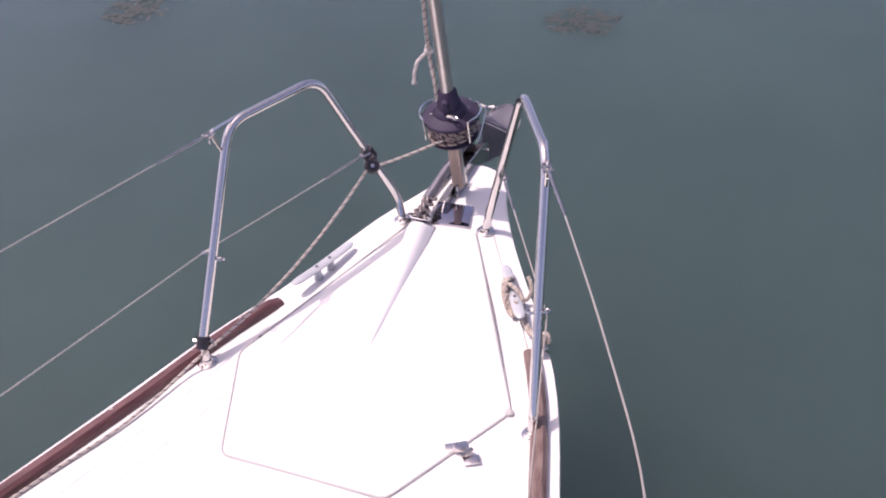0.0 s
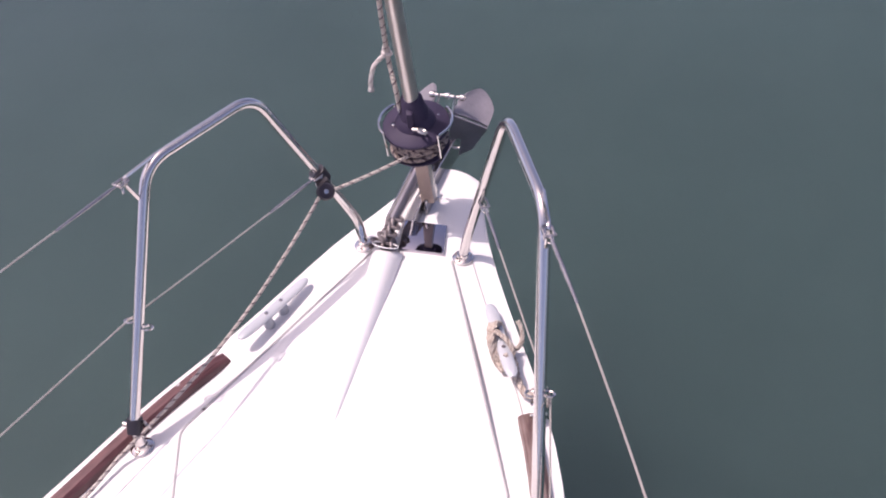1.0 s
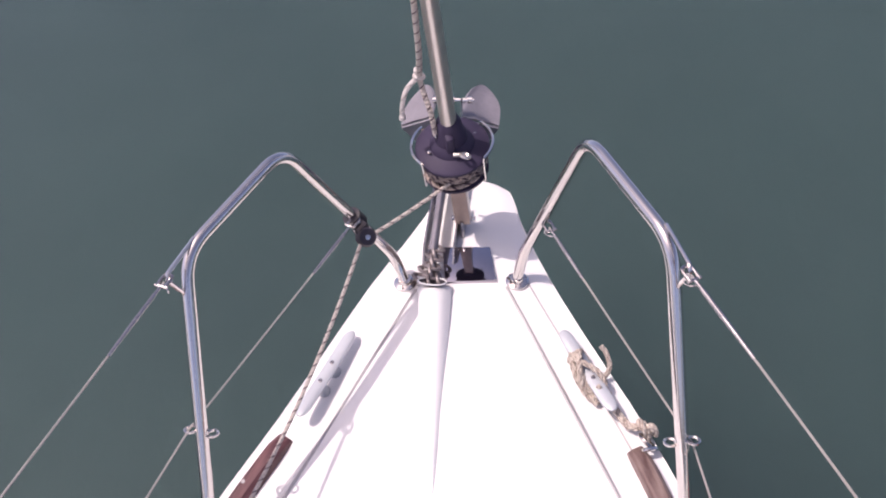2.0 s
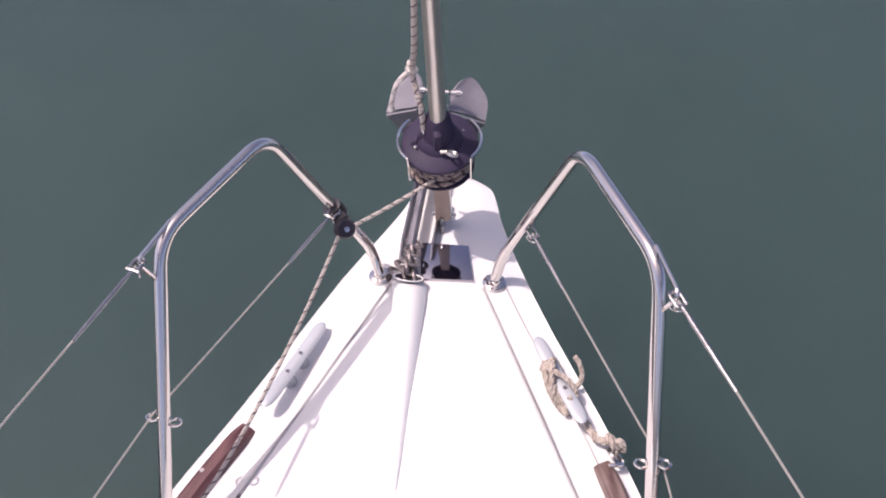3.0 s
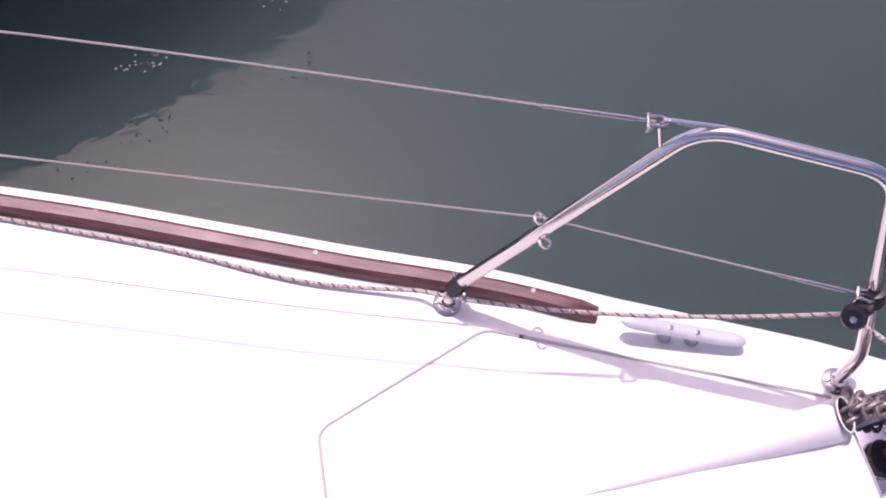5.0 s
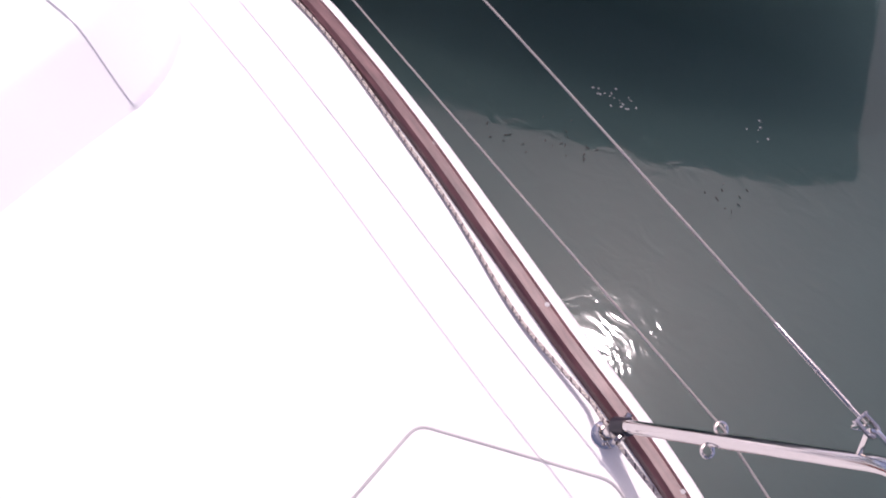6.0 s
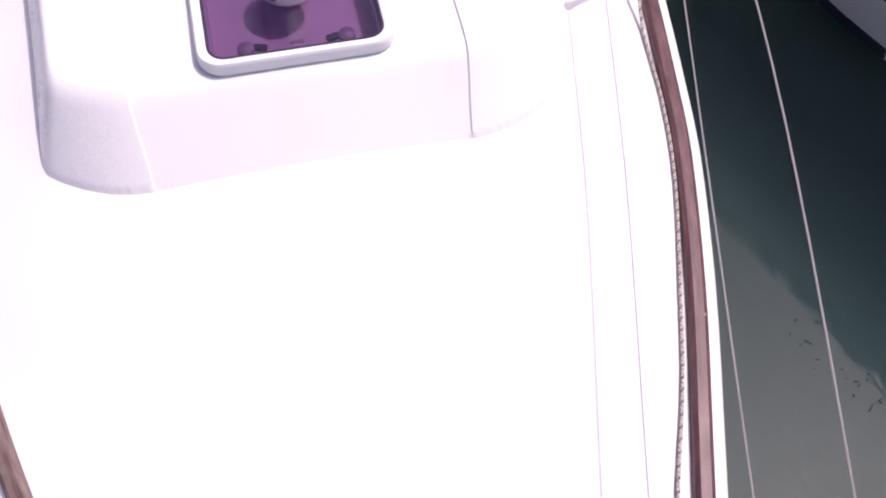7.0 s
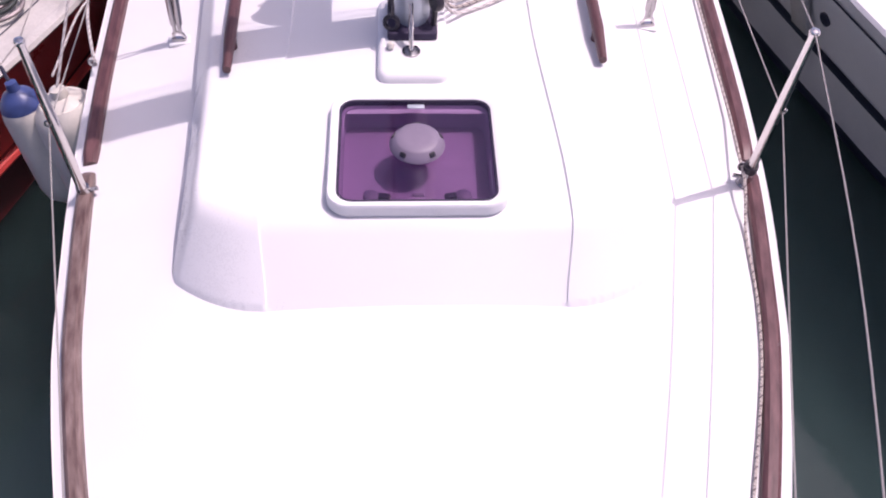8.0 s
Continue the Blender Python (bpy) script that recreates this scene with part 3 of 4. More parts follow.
lay([at_cleat(-0.100, 0.014, zc + 0.010), at_cleat(-0.06, 0.020, zc + 0.012), at_cleat(-0.02, 0.020, zc + 0.012), at_cleat(0.02, 0.017, zc + 0.018), at_cleat(0.046, 0.012, ct), at_cleat(0.040, 0.0, ct + 0.014),
     at_cleat(0.015, -0.012, ct + 0.015), at_cleat(-0.020, -0.019, ct), at_cleat(-0.045, -0.012, zc + 0.016), at_cleat(-0.050, 0.004, zc + 0.014), at_cleat(-0.044, 0.018, ct - 0.004), at_cleat(-0.022, 0.013, ct + 0.014), at_cleat(0.012, -0.008, ct + 0.022),
     at_cleat(0.040, -0.018, ct + 0.006), at_cleat(0.050, -0.014, zc + 0.014), at_cleat(0.052, 0.006, zc + 0.014)], R, "rope_turn", ROPE_TAN, rope_s)
lay([at_cleat(0.050, -0.012, ct + 0.010), at_cleat(0.030, -0.020, ct - 0.006), at_cleat(-0.005, -0.023, zc + 0.012), at_cleat(-0.045, -0.019, zc + 0.008), at_cleat(-0.070, -0.012, zc + 0.010)], R, "rope_turn", ROPE_TAN, rope_s)
lay([at_cleat(0.044, 0.004, ct + 0.016), at_cleat(0.034, -0.016, ct + 0.010), at_cleat(0.005, -0.026, ct - 0.002), at_cleat(-0.035, -0.024, zc + 0.014), at_cleat(-0.058, -0.014, zc + 0.012), at_cleat(-0.052, 0.0, ct + 0.010)], R, "rope_turn", ROPE_TAN, rope_s)
lay([at_cleat(0.052, 0.012, ct), at_cleat(0.024, -0.006, ct + 0.026), at_cleat(-0.012, -0.024, ct + 0.012), at_cleat(-0.040, -0.024, zc + 0.014)], R, "rope_turn", ROPE_TAN, rope_s)
lay([at_cleat(-0.010, 0.016, zc + 0.016), at_cleat(-0.018, 0.034, zc + 0.018), at_cleat(-0.010, 0.048, zc + 0.034), at_cleat(0.012, 0.052, zc + 0.050), at_cleat(0.030, 0.049, zc + 0.056)], 0.0055, "rope_end", ROPE_TAN, rope_s)
tail = [at_cleat(-0.05, 0.0, zc + 0.014), at_cleat(-0.10, 0.012, zc + 0.012), V(0.364, 1.182, 0.016), V(0.390, 1.176, 0.022), V(0.410, 1.170, 0.032), V(0.419, 1.166, 0.012)]
lay(tail, 0.0085, "rope_tail", ROPE_TAN, rope_s)
lay([V(0.390, 1.188, 0.008), V(0.386, 1.178, 0.038), V(0.396, 1.162, 0.032), V(0.406, 1.160, 0.006), V(0.400, 1.184, 0.006), V(0.391, 1.190, 0.016)], 0.0075, "whipping", ROPE_TAN, rope_s)
ringbolt = thing("ring_shackle", (0.408, 1.140, deck_z(0.408, 1.14)), "worn steel shackle and ring beside the rail end", "shackle")
rz = deck_z(0.408, 1.14)
part("ring", ring((0.402, 1.147, rz + 0.022), (0.6, 0.5, 0.5), 0.020, 0.004, 18), STEEL_WORN, ringbolt)
part("shackle", bar(fillet([(0.426, 1.144, rz + 0.004), (0.420, 1.127, rz + 0.032), (0.396, 1.120, rz + 0.034), (0.388, 1.132, rz + 0.004)], 0.012, 5), 0.0045, 8), STEEL, ringbolt)

# ---------------------------------------------------------------- stem fitting, bow roller, anchor and chain
ZB = edge_z(1.6)
roller = thing("bow_roller", (-0.07, 1.70, ZB), "steel bow roller channel at the stem", "bow roller")
for x in (-0.118, -0.046):
    out = [(1.555, ZB + 0.012), (1.60, ZB + 0.050), (1.80, ZB + 0.060), (1.96, ZB + 0.050), (2.00, ZB + 0.020), (1.97, ZB - 0.020), (1.84, ZB + 0.004), (1.555, ZB + 0.004)]
    bm = bmesh.new()
    f = bm.faces.new([bm.verts.new((x - 0.002, a, b)) for a, b in out])
    e = bmesh.ops.extrude_face_region(bm, geom=[f])
    bmesh.ops.translate(bm, verts=[v for v in e["geom"] if isinstance(v, bmesh.types.BMVert)], vec=(0.004, 0, 0))
    part("cheek", bm, STEEL_WORN, roller, smooth=False)
part("floor_plate", block((0.074, 0.43, 0.004), pose(-0.082, 1.77, ZB + 0.006), 0.001), STEEL_WORN, roller)
part("wheel", lathe([(0.022, -0.032), (0.024, -0.028), (0.012, -0.004), (0.012, 0.004), (0.024, 0.028), (0.022, 0.032)], (-0.082, 1.955, ZB + 0.022), (1, 0, 0), 20), BLACK, roller)
part("axle", bar([(-0.130, 1.955, ZB + 0.022), (-0.034, 1.955, ZB + 0.022)], 0.005, 8), STEEL, roller)
part("keeper_pin", bar([(-0.150, 2.055, 0.160), (-0.040, 2.055, 0.160)], 0.0045, 8), STEEL, roller, "bright keeper pin")
for x in (-0.120, -0.072):
    part("lug", bar(fillet([(x, 1.96, 0.075), (x, 2.03, 0.130), (x, 2.055, 0.166)], 0.02, 4), 0.009, 8, flat=0.35, up=(1, 0, 0)), STEEL, roller)
for x in (-0.142, -0.096, -0.050):
    part("pin_collar", bar([(x - 0.006, 2.055, 0.160), (x + 0.006, 2.055, 0.160)], 0.010, 10), STEEL, roller)

# polished plate on deck in front of the lid
pl = [(-0.079, 1.625), (0.036, 1.630), (0.061, 1.527), (-0.058, 1.516)]
plate = part("deck_plate", slab(pl, deck_z(0, 1.56) - 0.004, deck_z(0, 1.56) + 0.006, 0.0015), MIRROR)
tagged(plate, "polished steel plate set in the white deck", "plate")

# stem tang with forestay toggle
FX = -0.034


def stay(z):
    """The forestay's line: it leans aft as it rises."""
    return V(FX + 0.012 * z, 1.713 - 0.16 * z, z)


furler = thing("furling_drum", stay(ZB + 0.01), "dark headsail furling drum on the forestay, wound with line", "furler")
part("stem_tang", block((0.010, 0.085, 0.060), pose(FX, 1.705, ZB + 0.030, -8), 0.003), STEEL_WORN, furler)
part("toggle", block((0.034, 0.026, 0.050), pose(FX, stay(0.10).y, 0.100, 9), 0.006), STEEL_WORN, furler)
part("clevis_pin", bar([V(FX - 0.028, 1.70, 0.082), V(FX + 0.030, 1.70, 0.082)], 0.006, 10), STEEL, furler)
for s in (-1, 1):
    part("link_plate", bar([stay(0.09) + V(s * 0.016, 0, 0), stay(0.26) + V(s * 0.014, 0, 0)], 0.012, 8, flat=0.28, up=(1, 0, 0)), ALU_FOIL, furler, "flat alloy link plate")
axis = (stay(1) - stay(0)).normalized()
dc = stay(0.275)
part("lower_flange", lathe([(0.028, -0.030), (0.032, -0.006), (0.064, 0.004), (0.075, 0.008), (0.075, 0.013), (0.056, 0.016), (0.0, 0.016)], dc, axis, 36), DRUM, furler)
part("strap", bar([stay(0.085) + V(0, -0.018, 0), stay(0.27) + V(0, -0.016, 0)], 0.019, 10, flat=0.22, up=(0, 1, 0)), BRONZE, furler, "broad bronze-coloured strap")
part("upper_flange", lathe([(0.056, 0.072), (0.079, 0.074), (0.083, 0.077), (0.083, 0.084), (0.079, 0.088), (0.030, 0.098), (0.0, 0.100)], dc, axis, 36), DRUM, furler, "flat dark upper flange")
part("core", lathe([(0.045, 0.010), (0.045, 0.074)], dc, axis, 24), BLACK, furler)
coil = []
u = axis.orthogonal().normalized()
w = axis.cross(u)
for i in range(24 * 6 + 1):
    a = math.tau * i / 24
    turn = i / 24
    lay_r = 0.067 + 0.004 * math.sin(turn * 2.4) + 0.002 * math.sin(a * 2 + turn)
    coil.append(dc + axis * (0.021 + 0.0076 * turn + 0.003 * math.sin(a * 1.5)) + (u * math.cos(a) + w * math.sin(a)) * lay_r)
part("wound_line", bar(coil, 0.0052, 7), ROPE_WORN, furler, "flecked furling line wound on the drum")
# cage of bent rod round the drum
for k, a in enumerate((0.15, 0.15 + math.pi)):
    arc = []
    for i in range(13):
        b = a - 0.75 + 1.5 * i / 12
        arc.append(dc + axis * 0.096 + V(math.cos(b), math.sin(b), 0) * 0.090)
    arc = [arc[0] - axis * 0.075] + arc + [arc[-1] - axis * 0.075]
    part("cage_rod", bar(fillet(arc, 0.006, 2), 0.0032, 7), STEEL, furler, "bent steel guard rod")
# torque tube with its clamp
part("torque_tube", lathe([(0.050, 0.093), (0.047, 0.104), (0.036, 0.114), (0.034, 0.132), (0.029, 0.138), (0.027, 0.166), (0.021, 0.174), (0.0, 0.174)], dc, axis, 24), DRUM, furler, "dark clamp under the foil")
part("clamp_ear", block((0.018, 0.060, 0.048), Matrix.Translation(dc + axis * 0.128 + V(-0.004, -0.014, 0)) @ pose(0, 0, 0, 9, 0, 20), 0.006), DRUM, furler)
part("tack_shackle", ring(dc + axis * 0.104 + V(0.036, -0.050, 0), (0.3, 0.4, 1), 0.010, 0.004, 14), ALU_FOIL, furler, "small pale shackle on the drum")
part("shackle_pin", bar([dc + axis * 0.102 + V(0.010, -0.046, 0), dc + axis * 0.103 + V(0.030, -0.044, 0)], 0.0045, 8), ALU_FOIL, furler)
for k in range(4):
    a = k * math.tau / 4 + 0.6
    part("screw", lathe([(0.004, 0), (0.004, 0.002), (0.0, 0.003)], dc + axis * 0.0945 + V(math.cos(a), math.sin(a), 0) * 0.056, axis, 8), STEEL, furler)
part("foil", bar([stay(0.42), stay(2.0), stay(7.5)], 0.0175, 14, flat=1.25, up=(0, 1, 0)), ALU_FOIL, furler, "tall satin alloy luff foil")
# sail-tack lashing and a knotted tail beside the foil
lash = thing("foil_lashing", stay(0.42) + V(-0.03, -0.01, 0), "flecked line tied beside the foil with a knotted loose tail", "rope")
part("line", bar(spline([stay(0.405) + V(-0.030, -0.012, 0), stay(0.47) + V(-0.034, -0.004, 0), V(-0.078, 1.648, 0.545), stay(0.66) + V(-0.036, 0.0, 0), stay(0.9) + V(-0.026, 0.0, 0), stay(1.4) + V(-0.024, 0, 0), stay(2.4) + V(-0.022, 0, 0)]), 0.0062, 8), ROPE_FLECK, lash)
kn = V(-0.080, 1.650, 0.554)
part("knot", joined(ring(kn, (0.2, 0.3, 1), 0.008, 0.0062, 12, 7), ring(kn + V(0, 0, 0.008), (0.9, 0.2, 0.4), 0.008, 0.0062, 12, 7)), ROPE_WHITE, lash)
part("tail", bar(spline([kn, kn + V(-0.016, -0.006, -0.014), kn + V(-0.030, -0.016, -0.030), kn + V(-0.040, -0.022, -0.066), kn + V(-0.043, -0.022, -0.096)]), lambda k: 0.0055 if k < 0.93 else 0.0075, 8), ROPE_WHITE, lash, "frayed pale rope tail")
part("shackle", ring(stay(0.405) + V(-0.030, -0.012, 0), (1, 0.3, 0), 0.008, 0.0028, 12), STEEL, lash)

# anchor on the roller
anchor = thing("anchor", (-0.085, 1.95, ZB), "galvanised plough anchor stowed on the bow roller", "anchor")
AX = -0.100
shank = [(1.57, 0.098), (1.62, 0.098), (1.90, 0.095), (2.02, 0.090), (2.10, 0.055), (2.13, -0.02), (2.14, -0.10)]
part("shank", bar(fillet([(AX + 0.012 - 0.03 * (a - 1.5), a, b) for a, b in shank], 0.05, 5), 0.017, 10, flat=0.62, up=(1, 0, 0)), GALV, anchor, "long grey shank")
for s in (-1, 1):
    # one wing: an upper blade with a rounded rim, and below its crease a pointed lower face
    ridge, corner, tip = V(0.040, 2.020, 0.126), V(0.132, 2.062, 0.061), V(0.078, 2.066, -0.026)
    rim = spline([(0.034, 2.090, 0.121), (0.050, 2.150, 0.116), (0.074, 2.190, 0.100), (0.104, 2.178, 0.078), (0.128, 2.135, 0.066), corner], 4)
    blade = [[ridge.lerp(p, k / 6) + V(0, 0.016, -0.010) * math.sin(math.pi * k / 6) for k in range(7)] for p in rim]
    toe = [[ridge.lerp(corner, i / 8).lerp(V(0.006, 2.040, -0.060).lerp(tip, i / 8), k / 6) + V(0, 0.006, 0) * math.sin(math.pi * k / 6) for k in range(7)] for i in range(9)]
    for rows, note in ((blade, "broad rounded galvanised fluke blade"), (toe, "pointed lower face of the fluke")):
        bm = grid([[V(AX - 0.014 + s * q.x, q.y, q.z) for q in row] for row in rows])
        bmesh.ops.remove_doubles(bm, verts=bm.verts, dist=0.0004)
        bmesh.ops.recalc_face_normals(bm, faces=bm.faces)
        bmesh.ops.solidify(bm, geom=bm.faces[:], thickness=0.006)
        part("fluke", bm, GALV, anchor, note, angle=50)

chain = thing("anchor_chain", (-0.09, 1.51, deck_z(-0.09, 1.51)), "weathered galvanised anchor chain entering the chain pipe", "chain")
cpts = spline([(-0.084, 1.585, 0.100), (-0.086, 1.555, 0.094), (-0.090, 1.530, 0.082), (-0.094, 1.508, 0.068)], 5)
for i, p in enumerate(cpts[::2] + [V(-0.116, 1.522, 0.066), V(-0.072, 1.518, 0.068), V(-0.104, 1.540, 0.072)]):
    d = V(0.1, -1, -0.5)
    ax = V(1, 0.2, 0.3) if i % 2 else V(0.2, 0.4, 1)
    lk = ring((0, 0, 0), (0, 0, 1), 0.0125, 0.0046, 14, 6)
    m = Matrix.Translation(p) @ ax.to_track_quat("Z", "Y").to_matrix().to_4x4() @ Matrix.Diagonal((1.45, 1.0, 1.0, 1.0))
    bmesh.ops.transform(lk, matrix=m, verts=lk.verts)
    part("link", lk, CHAIN, chain)

# ---------------------------------------------------------------- furling line and its block
leg_dir = (V(*P_TOP_IN) - V(-0.178, 1.548, 0.110)).normalized()
bk = V(-0.178, 1.548, 0.110) + leg_dir * 0.185
block_t = thing("furling_block", bk, "black plastic lead block clamped on the pulpit leg", "block")
part("clamp", bar([bk - leg_dir * 0.018, bk - leg_dir * 0.017, bk + leg_dir * 0.017, bk + leg_dir * 0.018], lambda k: 0.021 if 0.1 < k < 0.9 else 0.018, 14), BLACK, block_t)
part("arm", block((0.022, 0.034, 0.026), Matrix.Translation(bk + V(0.016, -0.020, -0.008)) @ pose(0, 0, 0, 20, 10, -35), 0.006), BLACK, block_t)
sh = bk + V(0.028, -0.036, -0.018)
part("cheek", lathe([(0.0, -0.015), (0.018, -0.014), (0.022, -0.008), (0.019, 0.0), (0.022, 0.008), (0.018, 0.014), (0.0, 0.015)], sh, (0.5, -0.6, 0.62), 20), BLACK, block_t)
part("bolt", lathe([(0.006, 0), (0.006, 0.002), (0.0, 0.003)], sh + V(0.5, -0.6, 0.62) * 0.015, (0.5, -0.6, 0.62), 10), STEEL, block_t)
part("bolt", lathe([(0.004, 0), (0.004, 0.002), (0.0, 0.003)], bk + V(0.012, -0.016, 0.008), (0.5, -0.6, 0.62), 10), STEEL, block_t)

fl = thing("furling_line", (-0.41, 0.86, deck_z(-0.41, 0.86)), "pale flecked furling line led aft along the rail", "rope")
f0 = dc + axis * 0.030 + V(0.0, -0.068, 0)
run = sag(f0, sh + V(0.012, 0.006, 0.0), 0.004, 6)
run += sag(sh + V(-0.008, -0.016, -0.002), (-0.404, 0.850, 0.050), 0.042, 12)
lead = []
for i in range(1, 40):
    y = 0.815 - 1.54 * i / 39
    inner = half(y) - mid(y) - 0.088 - 0.018 * math.exp(-((y - 0.55) / 0.16) ** 2) + 0.012 * smoothstep(0.2, -0.2, y) - 0.012 * smoothstep(-0.35, -0.6, y)
    x = -inner
    lead.append(V(x, y, deck_z(x, y) + 0.006 + 0.030 * math.exp(-((0.83 - y) / 0.10)) + 0.05 * smoothstep(-0.55, -0.72, y)))
part("line", bar(run + lead + [V(-0.829, -0.757, 0.06), V(-0.86, -1.0, 0.03), V(-0.89, -1.6, 0.02), V(-0.91, -2.6, 0.02)], 0.0042, 8), ROPE_FLECK, fl)
foot_clamp = thing("lead_clamp", (-0.420, 0.828, deck_z(-0.420, 0.828)), "dark fairlead clamped to the pulpit foot", "clamp")
part("band", bar([V(-0.429, 0.834, 0.042), V(-0.432, 0.853, 0.070)], 0.0175, 14), BLACK, foot_clamp)
part("eye", ring(V(-0.407, 0.852, 0.056), (0.3, 1, 0.1), 0.011, 0.004, 14), STEEL_WORN, foot_clamp)
part("bolt", bar([V(-0.442, 0.842, 0.056), V(-0.458, 0.840, 0.058)], 0.006, 8), STEEL_WORN, foot_clamp)
st_clamp = thing("lead_clamp", (-0.849, -0.755, deck_z(-0.849, -0.755)), "dark fairlead clamped to the stanchion foot", "clamp")
part("band", bar([V(-0.849, -0.752, 0.055), V(-0.849, -0.750, 0.078)], 0.019, 14), BLACK, st_clamp)
part("eye", ring(V(-0.829, -0.755, 0.066), (0.2, 1, 0.1), 0.010, 0.004, 14), BLACK, st_clamp)

# ---------------------------------------------------------------- coachroof
TOP_Z = 0.212
CX = 0.028


def flare(y):
    return 1 + 0.045 * smoothstep(-0.30, -0.46, y) - 0.085 * smoothstep(-0.50, -1.2, y)


def roof_z(x, y):
    ax = abs(x - CX)
    front = -0.300 - 2.0 * max(ax - 0.335, 0) ** 2
    side = 0.572 + 0.085 * smoothstep(-0.35, -2.2, y)
    a, b = (front - y) / 0.155, (side - ax) / 0.062
    k = 0.35
    h = max(k - abs(a - b), 0) / k
    d = min(a, b) - h * h * k * 0.25
    h2 = max(0.18 - abs(d - 1), 0) / 0.18
    d = min(d, 1) - h2 * h2 * 0.18 * 0.25
    base = deck_z(x, y)
    top = TOP_Z - 0.010 * (1 - smoothstep(-0.42, -0.7, y)) - 0.012 * (ax / 0.6) ** 2
    z = base + (top - base) * d if d > -0.15 else base - 0.02
    return z + (0.007 if ax > 0.340 * flare(y) and d > 0.02 else 0.0)


xs = sorted({round(s * v, 4) for s in (-1, 1) for v in [0.34 * i / 20 for i in range(20)] + [0.3385, 0.3415, 0.350] + [0.36 + 0.38 * i / 76 for i in range(1, 77)]})
yr = [-0.262 - 0.006 * i for i in range(73)] + [-0.70 - 0.05 * i for i in range(58)]
HX, HY = 0.026, -0.652
roof_bm = grid([[(x * flare(y) + CX, y, roof_z(x * flare(y) + CX, y)) for x in xs] for y in yr])
hole = [f for f in roof_bm.faces if all(abs(v.co.x - HX) < 0.192 and abs(v.co.y - HY) < 0.180 for v in f.verts)]
bmesh.ops.delete(roof_bm, geom=hole, context="FACES")
part("coachroof", roof_bm, GEL, boat, "low white rounded coachroof with moulded steps", angle=50)

# ---------------------------------------------------------------- hatch
hatch = thing("deck_hatch", (HX, HY, TOP_Z), "square deck hatch with a smoked acrylic pane and white frame", "hatch")
HZ = 0.190


def ring_slab(o_out, o_in, z0, z1, bev):
    """A frame between two outlines of the same count."""
    lv = [(0.0, z0), (0.0, z1 - bev), (0.04, z1 - bev * 0.4), (0.16, z1), (0.8, z1), (0.95, z1 - bev * 0.3), (1.0, z1 - bev), (1.0, z0)]
    rows = []
    for t, z in lv:
        rows.append([(HX + a[0] + (b[0] - a[0]) * t, HY + a[1] + (b[1] - a[1]) * t, z) for a, b in zip(o_out, o_in)])
    return grid(rows, closed=True)


part("coaming", ring_slab(rounded(0.205, 0.188, 0.048), rounded(0.180, 0.167, 0.034), HZ - 0.03, HZ + 0.015, 0.003), GEL, hatch, "white lower coaming")
part("frame", ring_slab(rounded(0.208, 0.191, 0.050), rounded(0.184, 0.172, 0.036), HZ + 0.016, HZ + 0.046, 0.009), GEL, hatch, "rounded white frame")
part("gasket", ring_slab(rounded(0.186, 0.174, 0.037), rounded(0.180, 0.168, 0.032), HZ + 0.030, HZ + 0.0450, 0.002), DRUM, hatch, "dark inner gasket")
part("pane", slab([(HX + a, HY + b) for a, b in rounded(0.182, 0.170, 0.034)], HZ + 0.038, HZ + 0.0435, 0), ACRYLIC, hatch, "smoked purple-grey acrylic pane", smooth=False)
shaft = [[(HX + a * k, HY + b * k, z) for a, b in rounded(0.177, 0.165, 0.034)] for k, z in ((1.02, HZ + 0.030), (1.0, HZ + 0.026), (1.0, HZ - 0.035), (0.985, HZ - 0.040))]
part("well", grid(shaft, closed=True), LINER, hatch, "inner walls of the hatch seen through the pane")
part("blind", slab([(HX + a, HY + b) for a, b in rounded(0.176, 0.164, 0.033)], HZ - 0.046, HZ - 0.038, 0.001), LINER, hatch, "pale blind below the pane")
# vent on the pane
vent = part("vent", lathe([(0.056, 0.0), (0.064, 0.002), (0.0665, 0.006), (0.065, 0.010), (0.053, 0.026), (0.047, 0.0295), (0.030, 0.031), (0.0, 0.0315)], (HX - 0.002, HY - 0.006, HZ + 0.0435), segs=40), VENT, hatch, "round smoked plastic ventilator with side holes")
for k in range(5):
    a = math.tau * k / 5 + math.radians(90 + 36)
    dv = V(math.cos(a), math.sin(a), 0)
    part("vent_hole", block((0.007, 0.016, 0.013), Matrix.Translation(V(HX - 0.002, HY - 0.006, HZ + 0.0612) + dv * 0.0585) @ pose(0, 0, 0, 0, 0, math.degrees(a)) @ pose(0, 0, 0, 0, -37, 0), 0.003), BLACK, vent)
for x in (-0.099, 0.099):
    sgn = 1 if x > 0 else -1
    h = part("handle", block((0.030, 0.016, 0.012), pose(HX + x - 0.022 * sgn, HY + 0.134, HZ + 0.018, 0, 0, -12 * sgn), 0.004), DRUM, hatch, "dark latch handle under the pane")
    part("knob", lathe([(0.018, 0), (0.018, 0.010), (0.013, 0.014), (0.0, 0.015)], (HX + x * 1.08, HY + 0.134, HZ + 0.014), segs=18), VENT, h)
    part("arm", block((0.016, 0.046, 0.008), pose(HX + x * 1.08, HY + 0.148, HZ + 0.010), 0.003), VENT, h)
part("latch_tab", block((0.042, 0.014, 0.004), pose(HX - 0.002, HY - 0.146, HZ + 0.0455), 0.0015), ALU, hatch, "pale latch tab")
part("latch_tab", block((0.030, 0.010, 0.004), pose(HX, HY + 0.146, HZ + 0.0355), 0.0015), VENT, hatch)

